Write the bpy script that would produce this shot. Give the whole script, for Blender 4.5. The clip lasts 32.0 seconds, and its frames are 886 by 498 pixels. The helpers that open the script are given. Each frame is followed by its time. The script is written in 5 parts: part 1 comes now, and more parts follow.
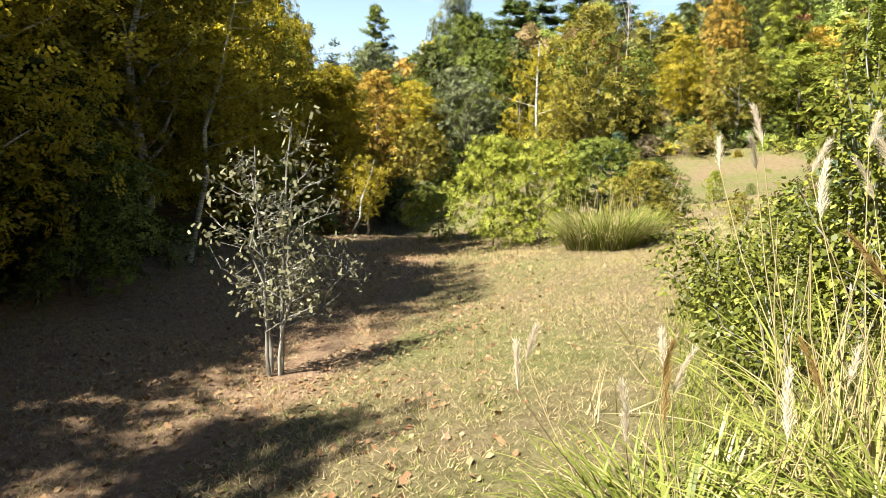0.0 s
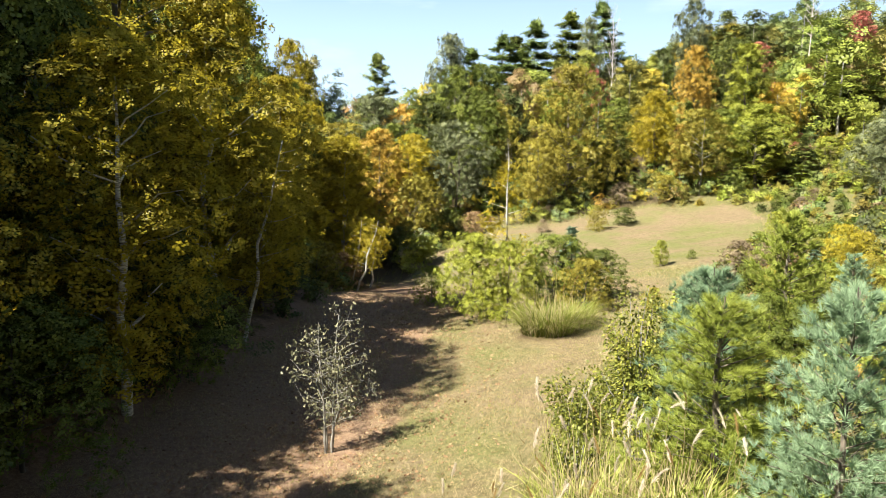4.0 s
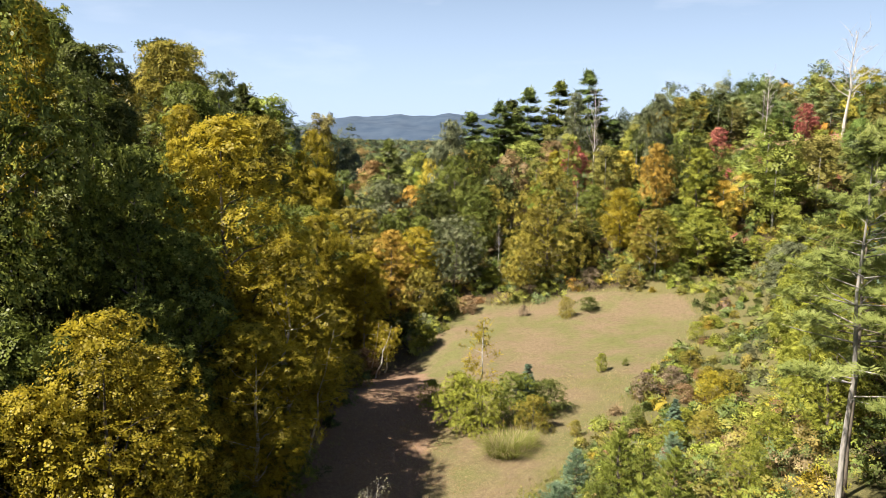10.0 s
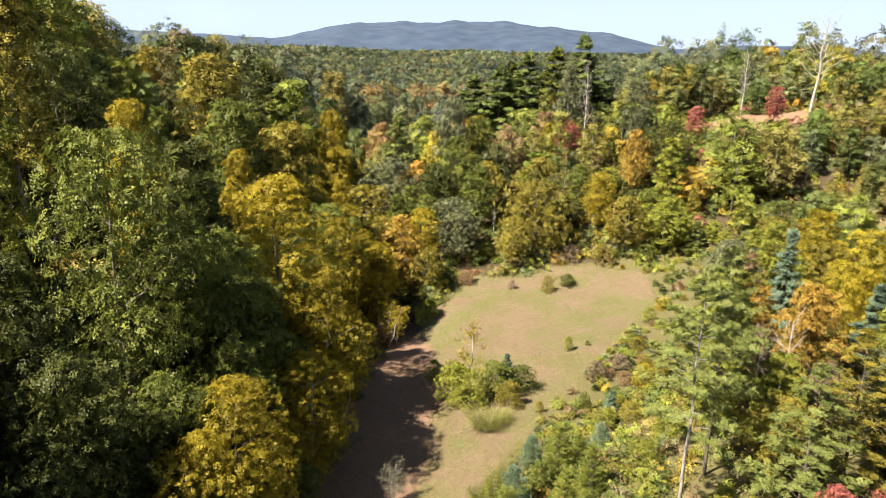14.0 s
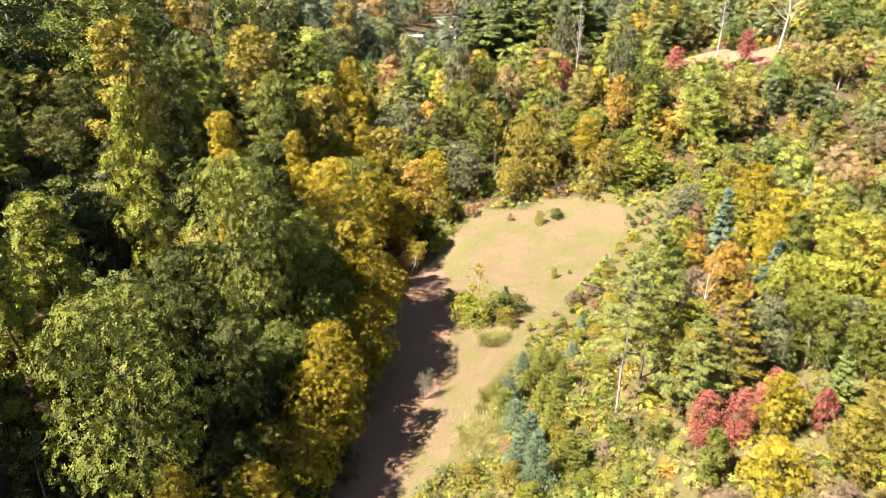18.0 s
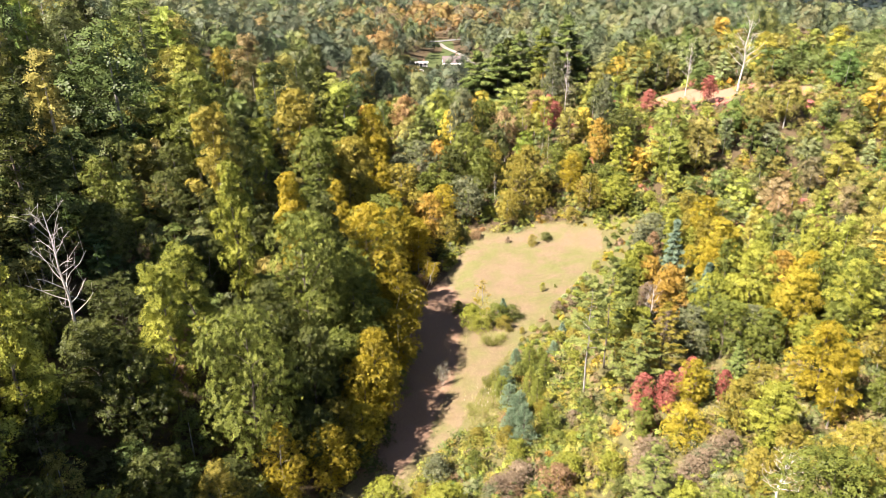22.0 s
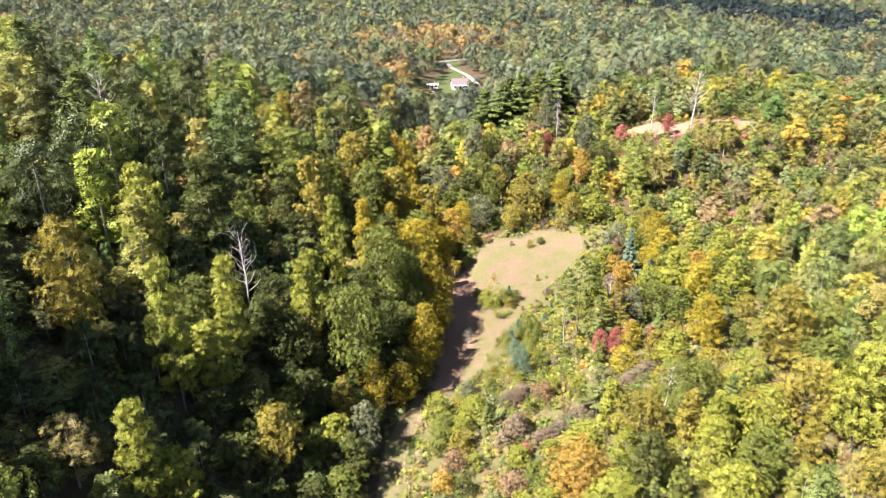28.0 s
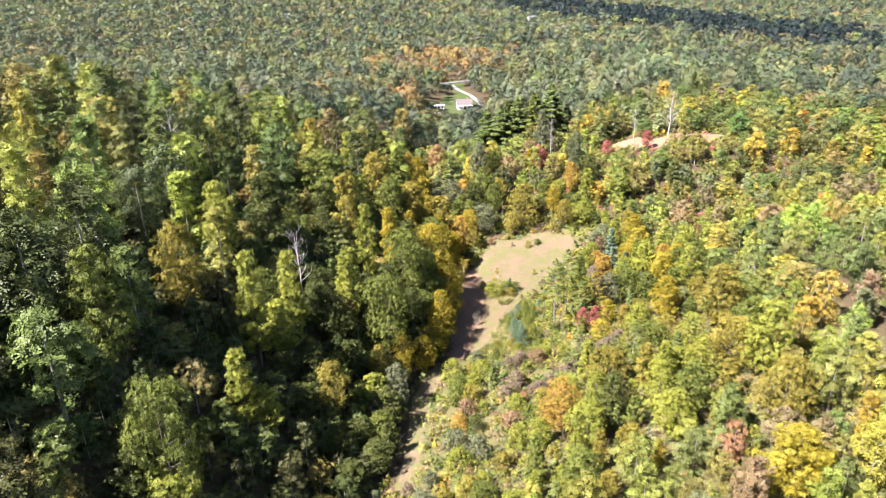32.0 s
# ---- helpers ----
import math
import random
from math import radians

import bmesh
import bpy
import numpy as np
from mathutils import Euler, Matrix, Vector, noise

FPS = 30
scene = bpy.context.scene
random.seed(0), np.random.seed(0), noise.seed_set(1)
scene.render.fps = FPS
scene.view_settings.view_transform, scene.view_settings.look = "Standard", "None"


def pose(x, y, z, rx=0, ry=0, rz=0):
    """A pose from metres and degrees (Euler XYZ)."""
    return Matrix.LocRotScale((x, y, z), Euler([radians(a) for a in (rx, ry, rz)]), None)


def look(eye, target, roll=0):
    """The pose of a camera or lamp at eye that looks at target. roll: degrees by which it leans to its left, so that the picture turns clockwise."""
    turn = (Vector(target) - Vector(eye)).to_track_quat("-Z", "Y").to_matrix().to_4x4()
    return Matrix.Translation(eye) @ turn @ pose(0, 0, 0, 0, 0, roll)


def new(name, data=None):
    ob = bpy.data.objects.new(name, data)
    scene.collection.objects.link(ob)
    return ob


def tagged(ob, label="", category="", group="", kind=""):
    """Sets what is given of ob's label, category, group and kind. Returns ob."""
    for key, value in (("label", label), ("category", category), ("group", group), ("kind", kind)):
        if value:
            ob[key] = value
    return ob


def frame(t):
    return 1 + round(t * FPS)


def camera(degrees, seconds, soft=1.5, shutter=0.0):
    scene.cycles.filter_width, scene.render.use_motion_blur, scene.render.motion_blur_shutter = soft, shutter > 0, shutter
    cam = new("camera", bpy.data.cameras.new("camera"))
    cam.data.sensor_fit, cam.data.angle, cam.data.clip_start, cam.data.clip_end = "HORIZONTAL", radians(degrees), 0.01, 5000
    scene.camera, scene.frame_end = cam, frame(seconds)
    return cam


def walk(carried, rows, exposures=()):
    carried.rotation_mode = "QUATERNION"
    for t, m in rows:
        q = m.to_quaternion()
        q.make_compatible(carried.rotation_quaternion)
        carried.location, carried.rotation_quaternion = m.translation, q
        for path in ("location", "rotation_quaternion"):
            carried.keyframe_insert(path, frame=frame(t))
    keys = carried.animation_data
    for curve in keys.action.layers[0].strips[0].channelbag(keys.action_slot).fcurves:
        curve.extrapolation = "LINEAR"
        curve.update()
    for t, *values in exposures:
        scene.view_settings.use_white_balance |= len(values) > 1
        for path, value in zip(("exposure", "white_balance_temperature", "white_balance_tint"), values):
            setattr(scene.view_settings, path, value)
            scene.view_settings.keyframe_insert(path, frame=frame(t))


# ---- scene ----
# camera and its flight: seconds, eye, target, roll
cam = camera(64.6, 32.0, soft=0.6)
EXPO = [(0, 2.0, 6450, 3), (5, 1.95, 6450, 6), (9, 1.5, 6550, 12), (13.5, 1.56, 6700, 15), (15.5, 2.16, 6850, 18), (25, 2.16, 6300, 22), (32, 2.2, 5900, 23)]
SUN, SKY = 5.0, 0.034
PATH = [
    (0, (-0.38, 0.59, 2.73), (-0.15, 20.37, -0.23), 0.70),
    (0.5, (-0.34, -0.19, 3.07), (-0.10, 19.58, 0.11), 0.84),
    (1, (-0.31, -1.05, 3.48), (-0.06, 18.73, 0.53), 0.94),
    (1.5, (-0.28, -1.94, 3.95), (-0.02, 17.84, 1.02), 0.98),
    (2, (-0.25, -2.84, 4.47), (0.00, 16.95, 1.55), 0.94),
    (2.5, (-0.23, -3.69, 5.01), (0.03, 16.09, 2.12), 0.88),
    (3, (-0.20, -4.53, 5.59), (0.06, 15.26, 2.73), 0.82),
    (3.5, (-0.16, -5.38, 6.21), (0.09, 14.41, 3.37), 0.78),
    (4.5, (-0.03, -7.16, 7.66), (0.21, 12.64, 4.85), 0.86),
    (5.5, (0.04, -9.18, 9.20), (0.25, 10.62, 6.40), 1.00),
    (6, (0.06, -10.25, 9.99), (0.26, 9.56, 7.21), 1.04),
    (7, (0.11, -12.48, 11.73), (0.28, 7.33, 8.98), 1.04),
    (8, (0.16, -14.89, 13.74), (0.30, 4.92, 10.99), 0.97),
    (9, (0.20, -17.36, 15.91), (0.32, 2.44, 13.07), 0.92),
    (10, (0.26, -19.96, 18.30), (0.35, -0.17, 15.40), 0.98),
    (10.5, (0.33, -21.33, 19.59), (0.39, -1.55, 16.62), 1.06),
    (11, (0.42, -22.73, 20.92), (0.46, -2.98, 17.78), 1.14),
    (11.5, (0.52, -24.14, 22.30), (0.54, -4.44, 18.84), 1.22),
    (12, (0.62, -25.57, 23.72), (0.62, -5.94, 19.92), 1.27),
    (12.5, (0.66, -27.08, 25.20), (0.65, -7.51, 21.06), 1.31),
    (13, (0.64, -28.66, 26.72), (0.63, -9.17, 22.21), 1.34),
    (13.5, (0.54, -30.30, 28.26), (0.53, -10.91, 23.35), 1.39),
    (14, (0.39, -31.97, 29.80), (0.40, -12.71, 24.41), 1.45),
    (14.5, (0.22, -33.66, 31.33), (0.24, -14.64, 25.16), 1.50),
    (15, (0.02, -35.36, 32.86), (0.06, -16.65, 25.80), 1.53),
    (15.5, (-0.19, -37.13, 34.42), (-0.13, -18.76, 26.51), 1.52),
    (16.3, (-0.55, -40.10, 37.10), (-0.47, -21.91, 28.79), 1.35),
    (17.5, (-1.23, -45.11, 41.21), (-1.13, -26.95, 32.83), 1.00),
    (18, (-1.32, -47.19, 42.66), (-1.25, -29.04, 34.26), 0.84),
    (19, (-1.37, -51.39, 45.38), (-1.37, -33.22, 37.03), 0.50),
    (20, (-1.64, -55.98, 48.38), (-1.68, -37.79, 40.06), 0.21),
    (21, (-1.99, -61.21, 51.39), (-2.04, -43.01, 43.10), 0.00),
    (22, (-2.25, -67.00, 54.19), (-2.32, -48.76, 45.97), -0.11),
    (23, (-2.93, -73.30, 57.04), (-2.99, -55.04, 48.89), -0.01),
    (24, (-4.03, -79.86, 60.04), (-4.05, -61.59, 51.91), 0.16),
    (25, (-5.03, -86.37, 63.00), (-5.04, -68.10, 54.87), 0.16),
    (25.5, (-5.43, -89.62, 64.49), (-5.45, -71.34, 56.36), 0.12),
    (26.5, (-6.26, -95.95, 67.86), (-6.29, -77.72, 59.64), 0.11),
    (27.5, (-6.73, -102.69, 70.85), (-6.80, -84.46, 62.61), -0.14),
    (28, (-6.76, -106.30, 72.06), (-6.86, -88.06, 63.87), -0.40),
    (29, (-6.56, -113.89, 74.18), (-6.74, -95.59, 66.11), -1.11),
    (30, (-6.80, -121.01, 76.32), (-7.04, -102.67, 68.35), -1.58),
    (31, (-7.16, -127.81, 78.45), (-7.44, -109.44, 70.55), -1.78),
    (32, (-7.50, -134.55, 80.36), (-7.81, -116.13, 72.57), -1.87),
]
walk(cam, [(t, look(e, g, r)) for t, e, g, r in PATH], exposures=EXPO)

# ---------------- light ----------------
world = bpy.data.worlds.new("sky")
scene.world = world
world.use_nodes = True
wn = world.node_tree.nodes
wl = world.node_tree.links
sky = wn.new("ShaderNodeTexSky")
sky.sky_type = 'NISHITA'
sky.sun_disc = False
sky.sun_elevation = radians(50.9)
sky.sun_rotation = radians(-121)
sky.air_density, sky.dust_density, sky.ozone_density = 1.0, 0.6, 1.5
coord = wn.new("ShaderNodeTexCoord")
stretch = wn.new("ShaderNodeMapping")
stretch.inputs["Scale"].default_value = (2.2, 2.2, 9.0)
puff = wn.new("ShaderNodeTexNoise")
puff.inputs["Scale"].default_value = 2.6
puff.inputs["Detail"].default_value = 5.0
puff.inputs["Roughness"].default_value = 0.55
wisp = wn.new("ShaderNodeMapRange")
wisp.inputs["From Min"].default_value = 0.54
wisp.inputs["From Max"].default_value = 0.78
wisp.inputs["To Max"].default_value = 0.45
cloud = wn.new("ShaderNodeMix")
cloud.data_type = 'RGBA'
cloud.inputs["B"].default_value = (9.0, 9.2, 9.6, 1)
wl.new(coord.outputs["Generated"], stretch.inputs["Vector"])
wl.new(stretch.outputs["Vector"], puff.inputs["Vector"])
wl.new(puff.outputs["Fac"], wisp.inputs["Value"])
wl.new(wisp.outputs["Result"], cloud.inputs["Factor"])
wl.new(sky.outputs["Color"], cloud.inputs["A"])
# pale haze all round, low over the horizon
split = wn.new("ShaderNodeSeparateXYZ")
low = wn.new("ShaderNodeMapRange")
low.interpolation_type = 'SMOOTHSTEP'
low.inputs["From Min"].default_value = 0.0
low.inputs["From Max"].default_value = 0.42
low.inputs["To Min"].default_value = 0.80
low.inputs["To Max"].default_value = 0.0
haze = wn.new("ShaderNodeMix")
haze.data_type = 'RGBA'
haze.inputs["B"].default_value = (7.7, 10.1, 13.6, 1)
wl.new(coord.outputs["Generated"], split.inputs[0])
wl.new(split.outputs["Z"], low.inputs["Value"])
wl.new(low.outputs["Result"], haze.inputs["Factor"])
wl.new(cloud.outputs["Result"], haze.inputs["A"])
wl.new(haze.outputs["Result"], wn["Background"].inputs["Color"])
wn["Background"].inputs["Strength"].default_value = SKY

sun = new("sun", bpy.data.lights.new("sun", 'SUN'))
sun.data.energy, sun.data.angle, sun.data.color = SUN, radians(0.55), (1.0, 0.93, 0.80)
sun.matrix_world = look((-60, -36, 86), (0, 0, 0))


# ---------------- materials ----------------
def nodes_of(name):
    m = bpy.data.materials.new(name)
    m.use_nodes = True
    return m, m.node_tree.nodes, m.node_tree.links


def ramp(n, stops):
    r = n.new("ShaderNodeValToRGB")
    while len(r.color_ramp.elements) < len(stops):
        r.color_ramp.elements.new(0.5)
    for e, (p, c) in zip(r.color_ramp.elements, stops):
        e.position, e.color = p, (*c, 1)
    return r


def leaf_material(name, dull, main, bright, through_leaf=0.25, cut="leaf"):
    """Foliage: tone of every spray from the mesh, hue shifts from tree to tree. cut: how a spray is split into leaves or needles."""
    m, n, l = nodes_of(name)
    n.remove(n["Principled BSDF"])
    tone = n.new("ShaderNodeAttribute")
    tone.attribute_name = "tone"
    info = n.new("ShaderNodeObjectInfo")
    add = n.new("ShaderNodeMath")
    add.operation = 'MULTIPLY_ADD'
    add.inputs[1].default_value = 0.30
    add.inputs[2].default_value = -0.15
    l.new(info.outputs["Random"], add.inputs[0])
    s = n.new("ShaderNodeMath")
    l.new(tone.outputs["Fac"], s.inputs[0])
    l.new(add.outputs[0], s.inputs[1])
    r = ramp(n, [(0.0, dull), (0.5, main), (1.0, bright)])
    single, hole, facing = leaflets(n, l, cut) if cut else (None, None, None)
    if single:
        s2 = n.new("ShaderNodeMath")
        s2.operation = 'MULTIPLY_ADD'
        s2.inputs[1].default_value = 0.44
        l.new(single, s2.inputs[0])
        s3 = n.new("ShaderNodeMath")
        s3.operation = 'SUBTRACT'
        s3.inputs[1].default_value = 0.22
        l.new(s.outputs[0], s2.inputs[2])
        l.new(s2.outputs[0], s3.inputs[0])
        l.new(s3.outputs[0], r.inputs["Fac"])
    else:
        l.new(s.outputs[0], r.inputs["Fac"])
    finish_leaf(n, l, r.outputs["Color"], through_leaf, hole, facing)
    return m


def leaflets(n, l, cut):
    """Splits a spray into single leaves: a value of each leaf, and one where there is no leaf."""
    a = n.new("ShaderNodeAttribute")
    a.attribute_name = "card"
    mp = n.new("ShaderNodeMapping")
    mp.inputs["Scale"].default_value = {"leaf": (5.2, 5.2, 1), "needle": (2.4, 13.0, 1), "woods": (6.0, 6.0, 1)}[cut]
    v = n.new("ShaderNodeTexVoronoi")
    v.inputs["Scale"].default_value = 1.0
    flat = n.new("ShaderNodeVectorMath")
    flat.operation = 'MULTIPLY'
    flat.inputs[1].default_value = (1, 1, 0)
    ln = n.new("ShaderNodeVectorMath")
    ln.operation = 'LENGTH'
    rim = n.new("ShaderNodeMath")
    rim.operation = 'MULTIPLY_ADD'
    rim.inputs[1].default_value = 0.9
    rim.inputs[2].default_value = -0.27
    pos = n.new("ShaderNodeMath")
    pos.operation = 'MAXIMUM'
    pos.inputs[1].default_value = 0.0
    tot = n.new("ShaderNodeMath")
    cutoff = n.new("ShaderNodeMath")
    cutoff.operation = 'GREATER_THAN'
    cutoff.inputs[1].default_value = 0.50
    sep = n.new("ShaderNodeSeparateColor")
    l.new(a.outputs["Vector"], mp.inputs["Vector"])
    l.new(mp.outputs["Vector"], v.inputs["Vector"])
    l.new(a.outputs["Vector"], flat.inputs[0])
    l.new(flat.outputs["Vector"], ln.inputs[0])
    l.new(ln.outputs["Value"], rim.inputs[0])
    l.new(rim.outputs[0], pos.inputs[0])
    l.new(pos.outputs[0], tot.inputs[0])
    l.new(v.outputs["Distance"], tot.inputs[1])
    l.new(tot.outputs[0], cutoff.inputs[0])
    l.new(v.outputs["Color"], sep.inputs["Color"])
    # every leaf faces its own way
    geo = n.new("ShaderNodeNewGeometry")
    off = n.new("ShaderNodeVectorMath")
    off.operation = 'SUBTRACT'
    off.inputs[1].default_value = (0.5, 0.5, 0.5)
    tilt = n.new("ShaderNodeVectorMath")
    tilt.operation = 'MULTIPLY_ADD'
    tilt.inputs[1].default_value = (0.55,) * 3 if cut == "woods" else (1.0,) * 3
    way = n.new("ShaderNodeVectorMath")
    way.operation = 'NORMALIZE'
    l.new(v.outputs["Color"], off.inputs[0])
    l.new(off.outputs["Vector"], tilt.inputs[0])
    l.new(geo.outputs["Normal"], tilt.inputs[2])
    l.new(tilt.outputs["Vector"], way.inputs[0])
    return sep.outputs["Red"], cutoff.outputs[0], way.outputs["Vector"]


def finish_leaf(n, l, color, through_leaf, hole=None, facing=None):
    d = n.new("ShaderNodeBsdfDiffuse")
    t = n.new("ShaderNodeBsdfTranslucent")
    g = n.new("ShaderNodeBsdfGlossy")
    g.inputs["Roughness"].default_value = 0.45
    mix = n.new("ShaderNodeMixShader")
    mix.inputs[0].default_value = through_leaf
    mix2 = n.new("ShaderNodeMixShader")
    mix2.inputs[0].default_value = 0.015
    for b in (d, t):
        l.new(color, b.inputs["Color"])
    if facing:
        for b in (d, t, g):
            l.new(facing, b.inputs["Normal"])
    l.new(d.outputs[0], mix.inputs[1])
    l.new(t.outputs[0], mix.inputs[2])
    l.new(mix.outputs[0], mix2.inputs[1])
    l.new(g.outputs[0], mix2.inputs[2])
    last = mix2.outputs[0]
    if hole:
        clear = n.new("ShaderNodeBsdfTransparent")
        mix3 = n.new("ShaderNodeMixShader")
        l.new(hole, mix3.inputs[0])
        l.new(last, mix3.inputs[1])
        l.new(clear.outputs[0], mix3.inputs[2])
        last = mix3.outputs[0]
    l.new(last, n["Material Output"].inputs["Surface"])


LEAF = {
    "gold": leaf_material("gold_leaves", (0.15, 0.125, 0.016), (0.37, 0.300, 0.024), (0.52, 0.41, 0.042), 0.5),
    "yellow": leaf_material("yellow_leaves", (0.190, 0.170, 0.016), (0.39, 0.325, 0.030), (0.50, 0.410, 0.050), 0.4),
    "lime": leaf_material("yellow_green_leaves", (0.100, 0.118, 0.018), (0.235, 0.256, 0.036), (0.325, 0.325, 0.046)),
    "green": leaf_material("green_leaves", (0.055, 0.070, 0.014), (0.125, 0.150, 0.026), (0.230, 0.255, 0.050)),
    "olive": leaf_material("olive_leaves", (0.100, 0.090, 0.018), (0.235, 0.200, 0.031), (0.335, 0.285, 0.048)),
    "dark": leaf_material("dark_green_leaves", (0.034, 0.044, 0.011), (0.076, 0.090, 0.020), (0.160, 0.175, 0.042)),
    "orange": leaf_material("orange_leaves", (0.18, 0.115, 0.025), (0.37, 0.235, 0.04), (0.46, 0.31, 0.06)),
    "red": leaf_material("red_leaves", (0.17, 0.055, 0.04), (0.36, 0.105, 0.085), (0.52, 0.24, 0.16)),
    "rust": leaf_material("rusty_leaves", (0.13, 0.08, 0.04), (0.26, 0.165, 0.085), (0.40, 0.28, 0.15)),
    "gray": leaf_material("grey_green_leaves", (0.06, 0.07, 0.036), (0.14, 0.155, 0.075), (0.26, 0.27, 0.145)),
    "tan": leaf_material("dry_twiggy_leaves", (0.12, 0.088, 0.055), (0.22, 0.165, 0.105), (0.35, 0.28, 0.18)),
    "pine": leaf_material("pine_needles", (0.05, 0.08, 0.022), (0.13, 0.175, 0.045), (0.26, 0.31, 0.085), 0.2, "needle"),
    "palepine": leaf_material("pale_pine_needles", (0.085, 0.108, 0.028), (0.185, 0.222, 0.056), (0.31, 0.34, 0.10), 0.3, "needle"),
    "blue": leaf_material("blue_green_needles", (0.05, 0.08, 0.052), (0.115, 0.175, 0.112), (0.23, 0.31, 0.20), 0.2, "needle"),
    "blueneedle": leaf_material("long_blue_green_needles", (0.10, 0.15, 0.09), (0.205, 0.295, 0.175), (0.37, 0.47, 0.29), 0.25, None),
    "greenneedle": leaf_material("long_green_needles", (0.105, 0.13, 0.024), (0.245, 0.285, 0.052), (0.42, 0.43, 0.10), 0.25, None),
    "grayleaf": leaf_material("small_grey_leaves", (0.10, 0.09, 0.055), (0.21, 0.20, 0.12), (0.36, 0.33, 0.21), 0.3, None),
    "grass": leaf_material("green_grass_blades", (0.095, 0.118, 0.022), (0.225, 0.245, 0.050), (0.41, 0.40, 0.12), 0.35, None),
    "straw": leaf_material("dry_grass_blades", (0.22, 0.165, 0.085), (0.38, 0.30, 0.16), (0.54, 0.45, 0.26), 0.25, None),
    "plume": leaf_material("seed_plume", (0.45, 0.36, 0.27), (0.68, 0.58, 0.47), (0.85, 0.79, 0.70), 0.45, None),
    "brownplume": leaf_material("brown_seed_plume", (0.20, 0.12, 0.04), (0.34, 0.22, 0.08), (0.46, 0.33, 0.15), 0.4, None),
    "broad": leaf_material("broad_yellow_green_leaves", (0.070, 0.080, 0.016), (0.165, 0.180, 0.032), (0.38, 0.36, 0.07), 0.4, None),
    "litter": leaf_material("fallen_leaves", (0.12, 0.06, 0.035), (0.25, 0.145, 0.08), (0.40, 0.27, 0.16), 0.1, None),
}
# middle hues of the joined woods
HUE = {"gold": (0.339, 0.257, 0.038), "yellow": (0.339, 0.296, 0.044), "lime": (0.233, 0.254, 0.045), "green": (0.121, 0.153, 0.042),
       "olive": (0.218, 0.199, 0.048), "dark": (0.072, 0.088, 0.026), "orange": (0.398, 0.233, 0.041), "red": (0.349, 0.126, 0.102),
       "rust": (0.242, 0.165, 0.072), "gray": (0.145, 0.155, 0.068), "tan": (0.218, 0.165, 0.083), "pine": (0.131, 0.163, 0.044),
       "palepine": (0.228, 0.257, 0.112), "blue": (0.145, 0.209, 0.187)}


def woods_material():
    m, n, l = nodes_of("woods_foliage")
    n.remove(n["Principled BSDF"])
    a = n.new("ShaderNodeAttribute")
    a.attribute_name = "tint"
    single, hole, facing = leaflets(n, l, "woods")
    vary = n.new("ShaderNodeMapRange")
    vary.inputs["To Min"].default_value = 0.78
    vary.inputs["To Max"].default_value = 1.22
    scale = n.new("ShaderNodeVectorMath")
    scale.operation = 'SCALE'
    l.new(single, vary.inputs["Value"])
    l.new(a.outputs["Color"], scale.inputs[0])
    l.new(vary.outputs["Result"], scale.inputs["Scale"])
    finish_leaf(n, l, scale.outputs["Vector"], 0.2, hole, facing)
    return m


WOODS = woods_material()


def bark_material(name, dark, light, scale=9.0, bands=False):
    m, n, l = nodes_of(name)
    b = n["Principled BSDF"]
    tc = n.new("ShaderNodeTexCoord")
    mp = n.new("ShaderNodeMapping")
    mp.inputs["Scale"].default_value = (1, 1, 5.0) if bands else (1, 1, 0.22)
    t = n.new("ShaderNodeTexNoise")
    t.inputs["Scale"].default_value = scale
    t.inputs["Detail"].default_value = 6
    r = ramp(n, [(0.36, dark), (0.62, light)])
    bump = n.new("ShaderNodeBump")
    bump.inputs["Strength"].default_value = 0.6
    bump.inputs["Distance"].default_value = 0.03
    l.new(tc.outputs["Object"], mp.inputs["Vector"])
    l.new(mp.outputs["Vector"], t.inputs["Vector"])
    l.new(t.outputs["Fac"], r.inputs["Fac"])
    l.new(t.outputs["Fac"], bump.inputs["Height"])
    l.new(r.outputs["Color"], b.inputs["Base Color"])
    l.new(bump.outputs["Normal"], b.inputs["Normal"])
    b.inputs["Roughness"].default_value = 0.9
    return m


BARK = {"brown": bark_material("brown_bark", (0.05, 0.04, 0.03), (0.17, 0.14, 0.11)),
        "gray": bark_material("grey_bark", (0.13, 0.12, 0.105), (0.32, 0.30, 0.27)),
        "white": bark_material("birch_bark", (0.16, 0.14, 0.12), (0.62, 0.58, 0.52), 6.0, True),
        "dead": bark_material("bleached_dead_wood", (0.30, 0.27, 0.23), (0.55, 0.51, 0.46))}


def plain(name, color, rough=0.7, vary=0.12, scale=3.0, metal=0.0):
    m, n, l = nodes_of(name)
    b = n["Principled BSDF"]
    tc = n.new("ShaderNodeTexCoord")
    t = n.new("ShaderNodeTexNoise")
    t.inputs["Scale"].default_value = scale
    t.inputs["Detail"].default_value = 5
    r = ramp(n, [(0.3, tuple(c * (1 - vary) for c in color)), (0.7, tuple(min(1, c * (1 + vary)) for c in color))])
    l.new(tc.outputs["Object"], t.inputs["Vector"])
    l.new(t.outputs["Fac"], r.inputs["Fac"])
    l.new(r.outputs["Color"], b.inputs["Base Color"])
    b.inputs["Roughness"].default_value = rough
    b.inputs["Metallic"].default_value = metal
    return m


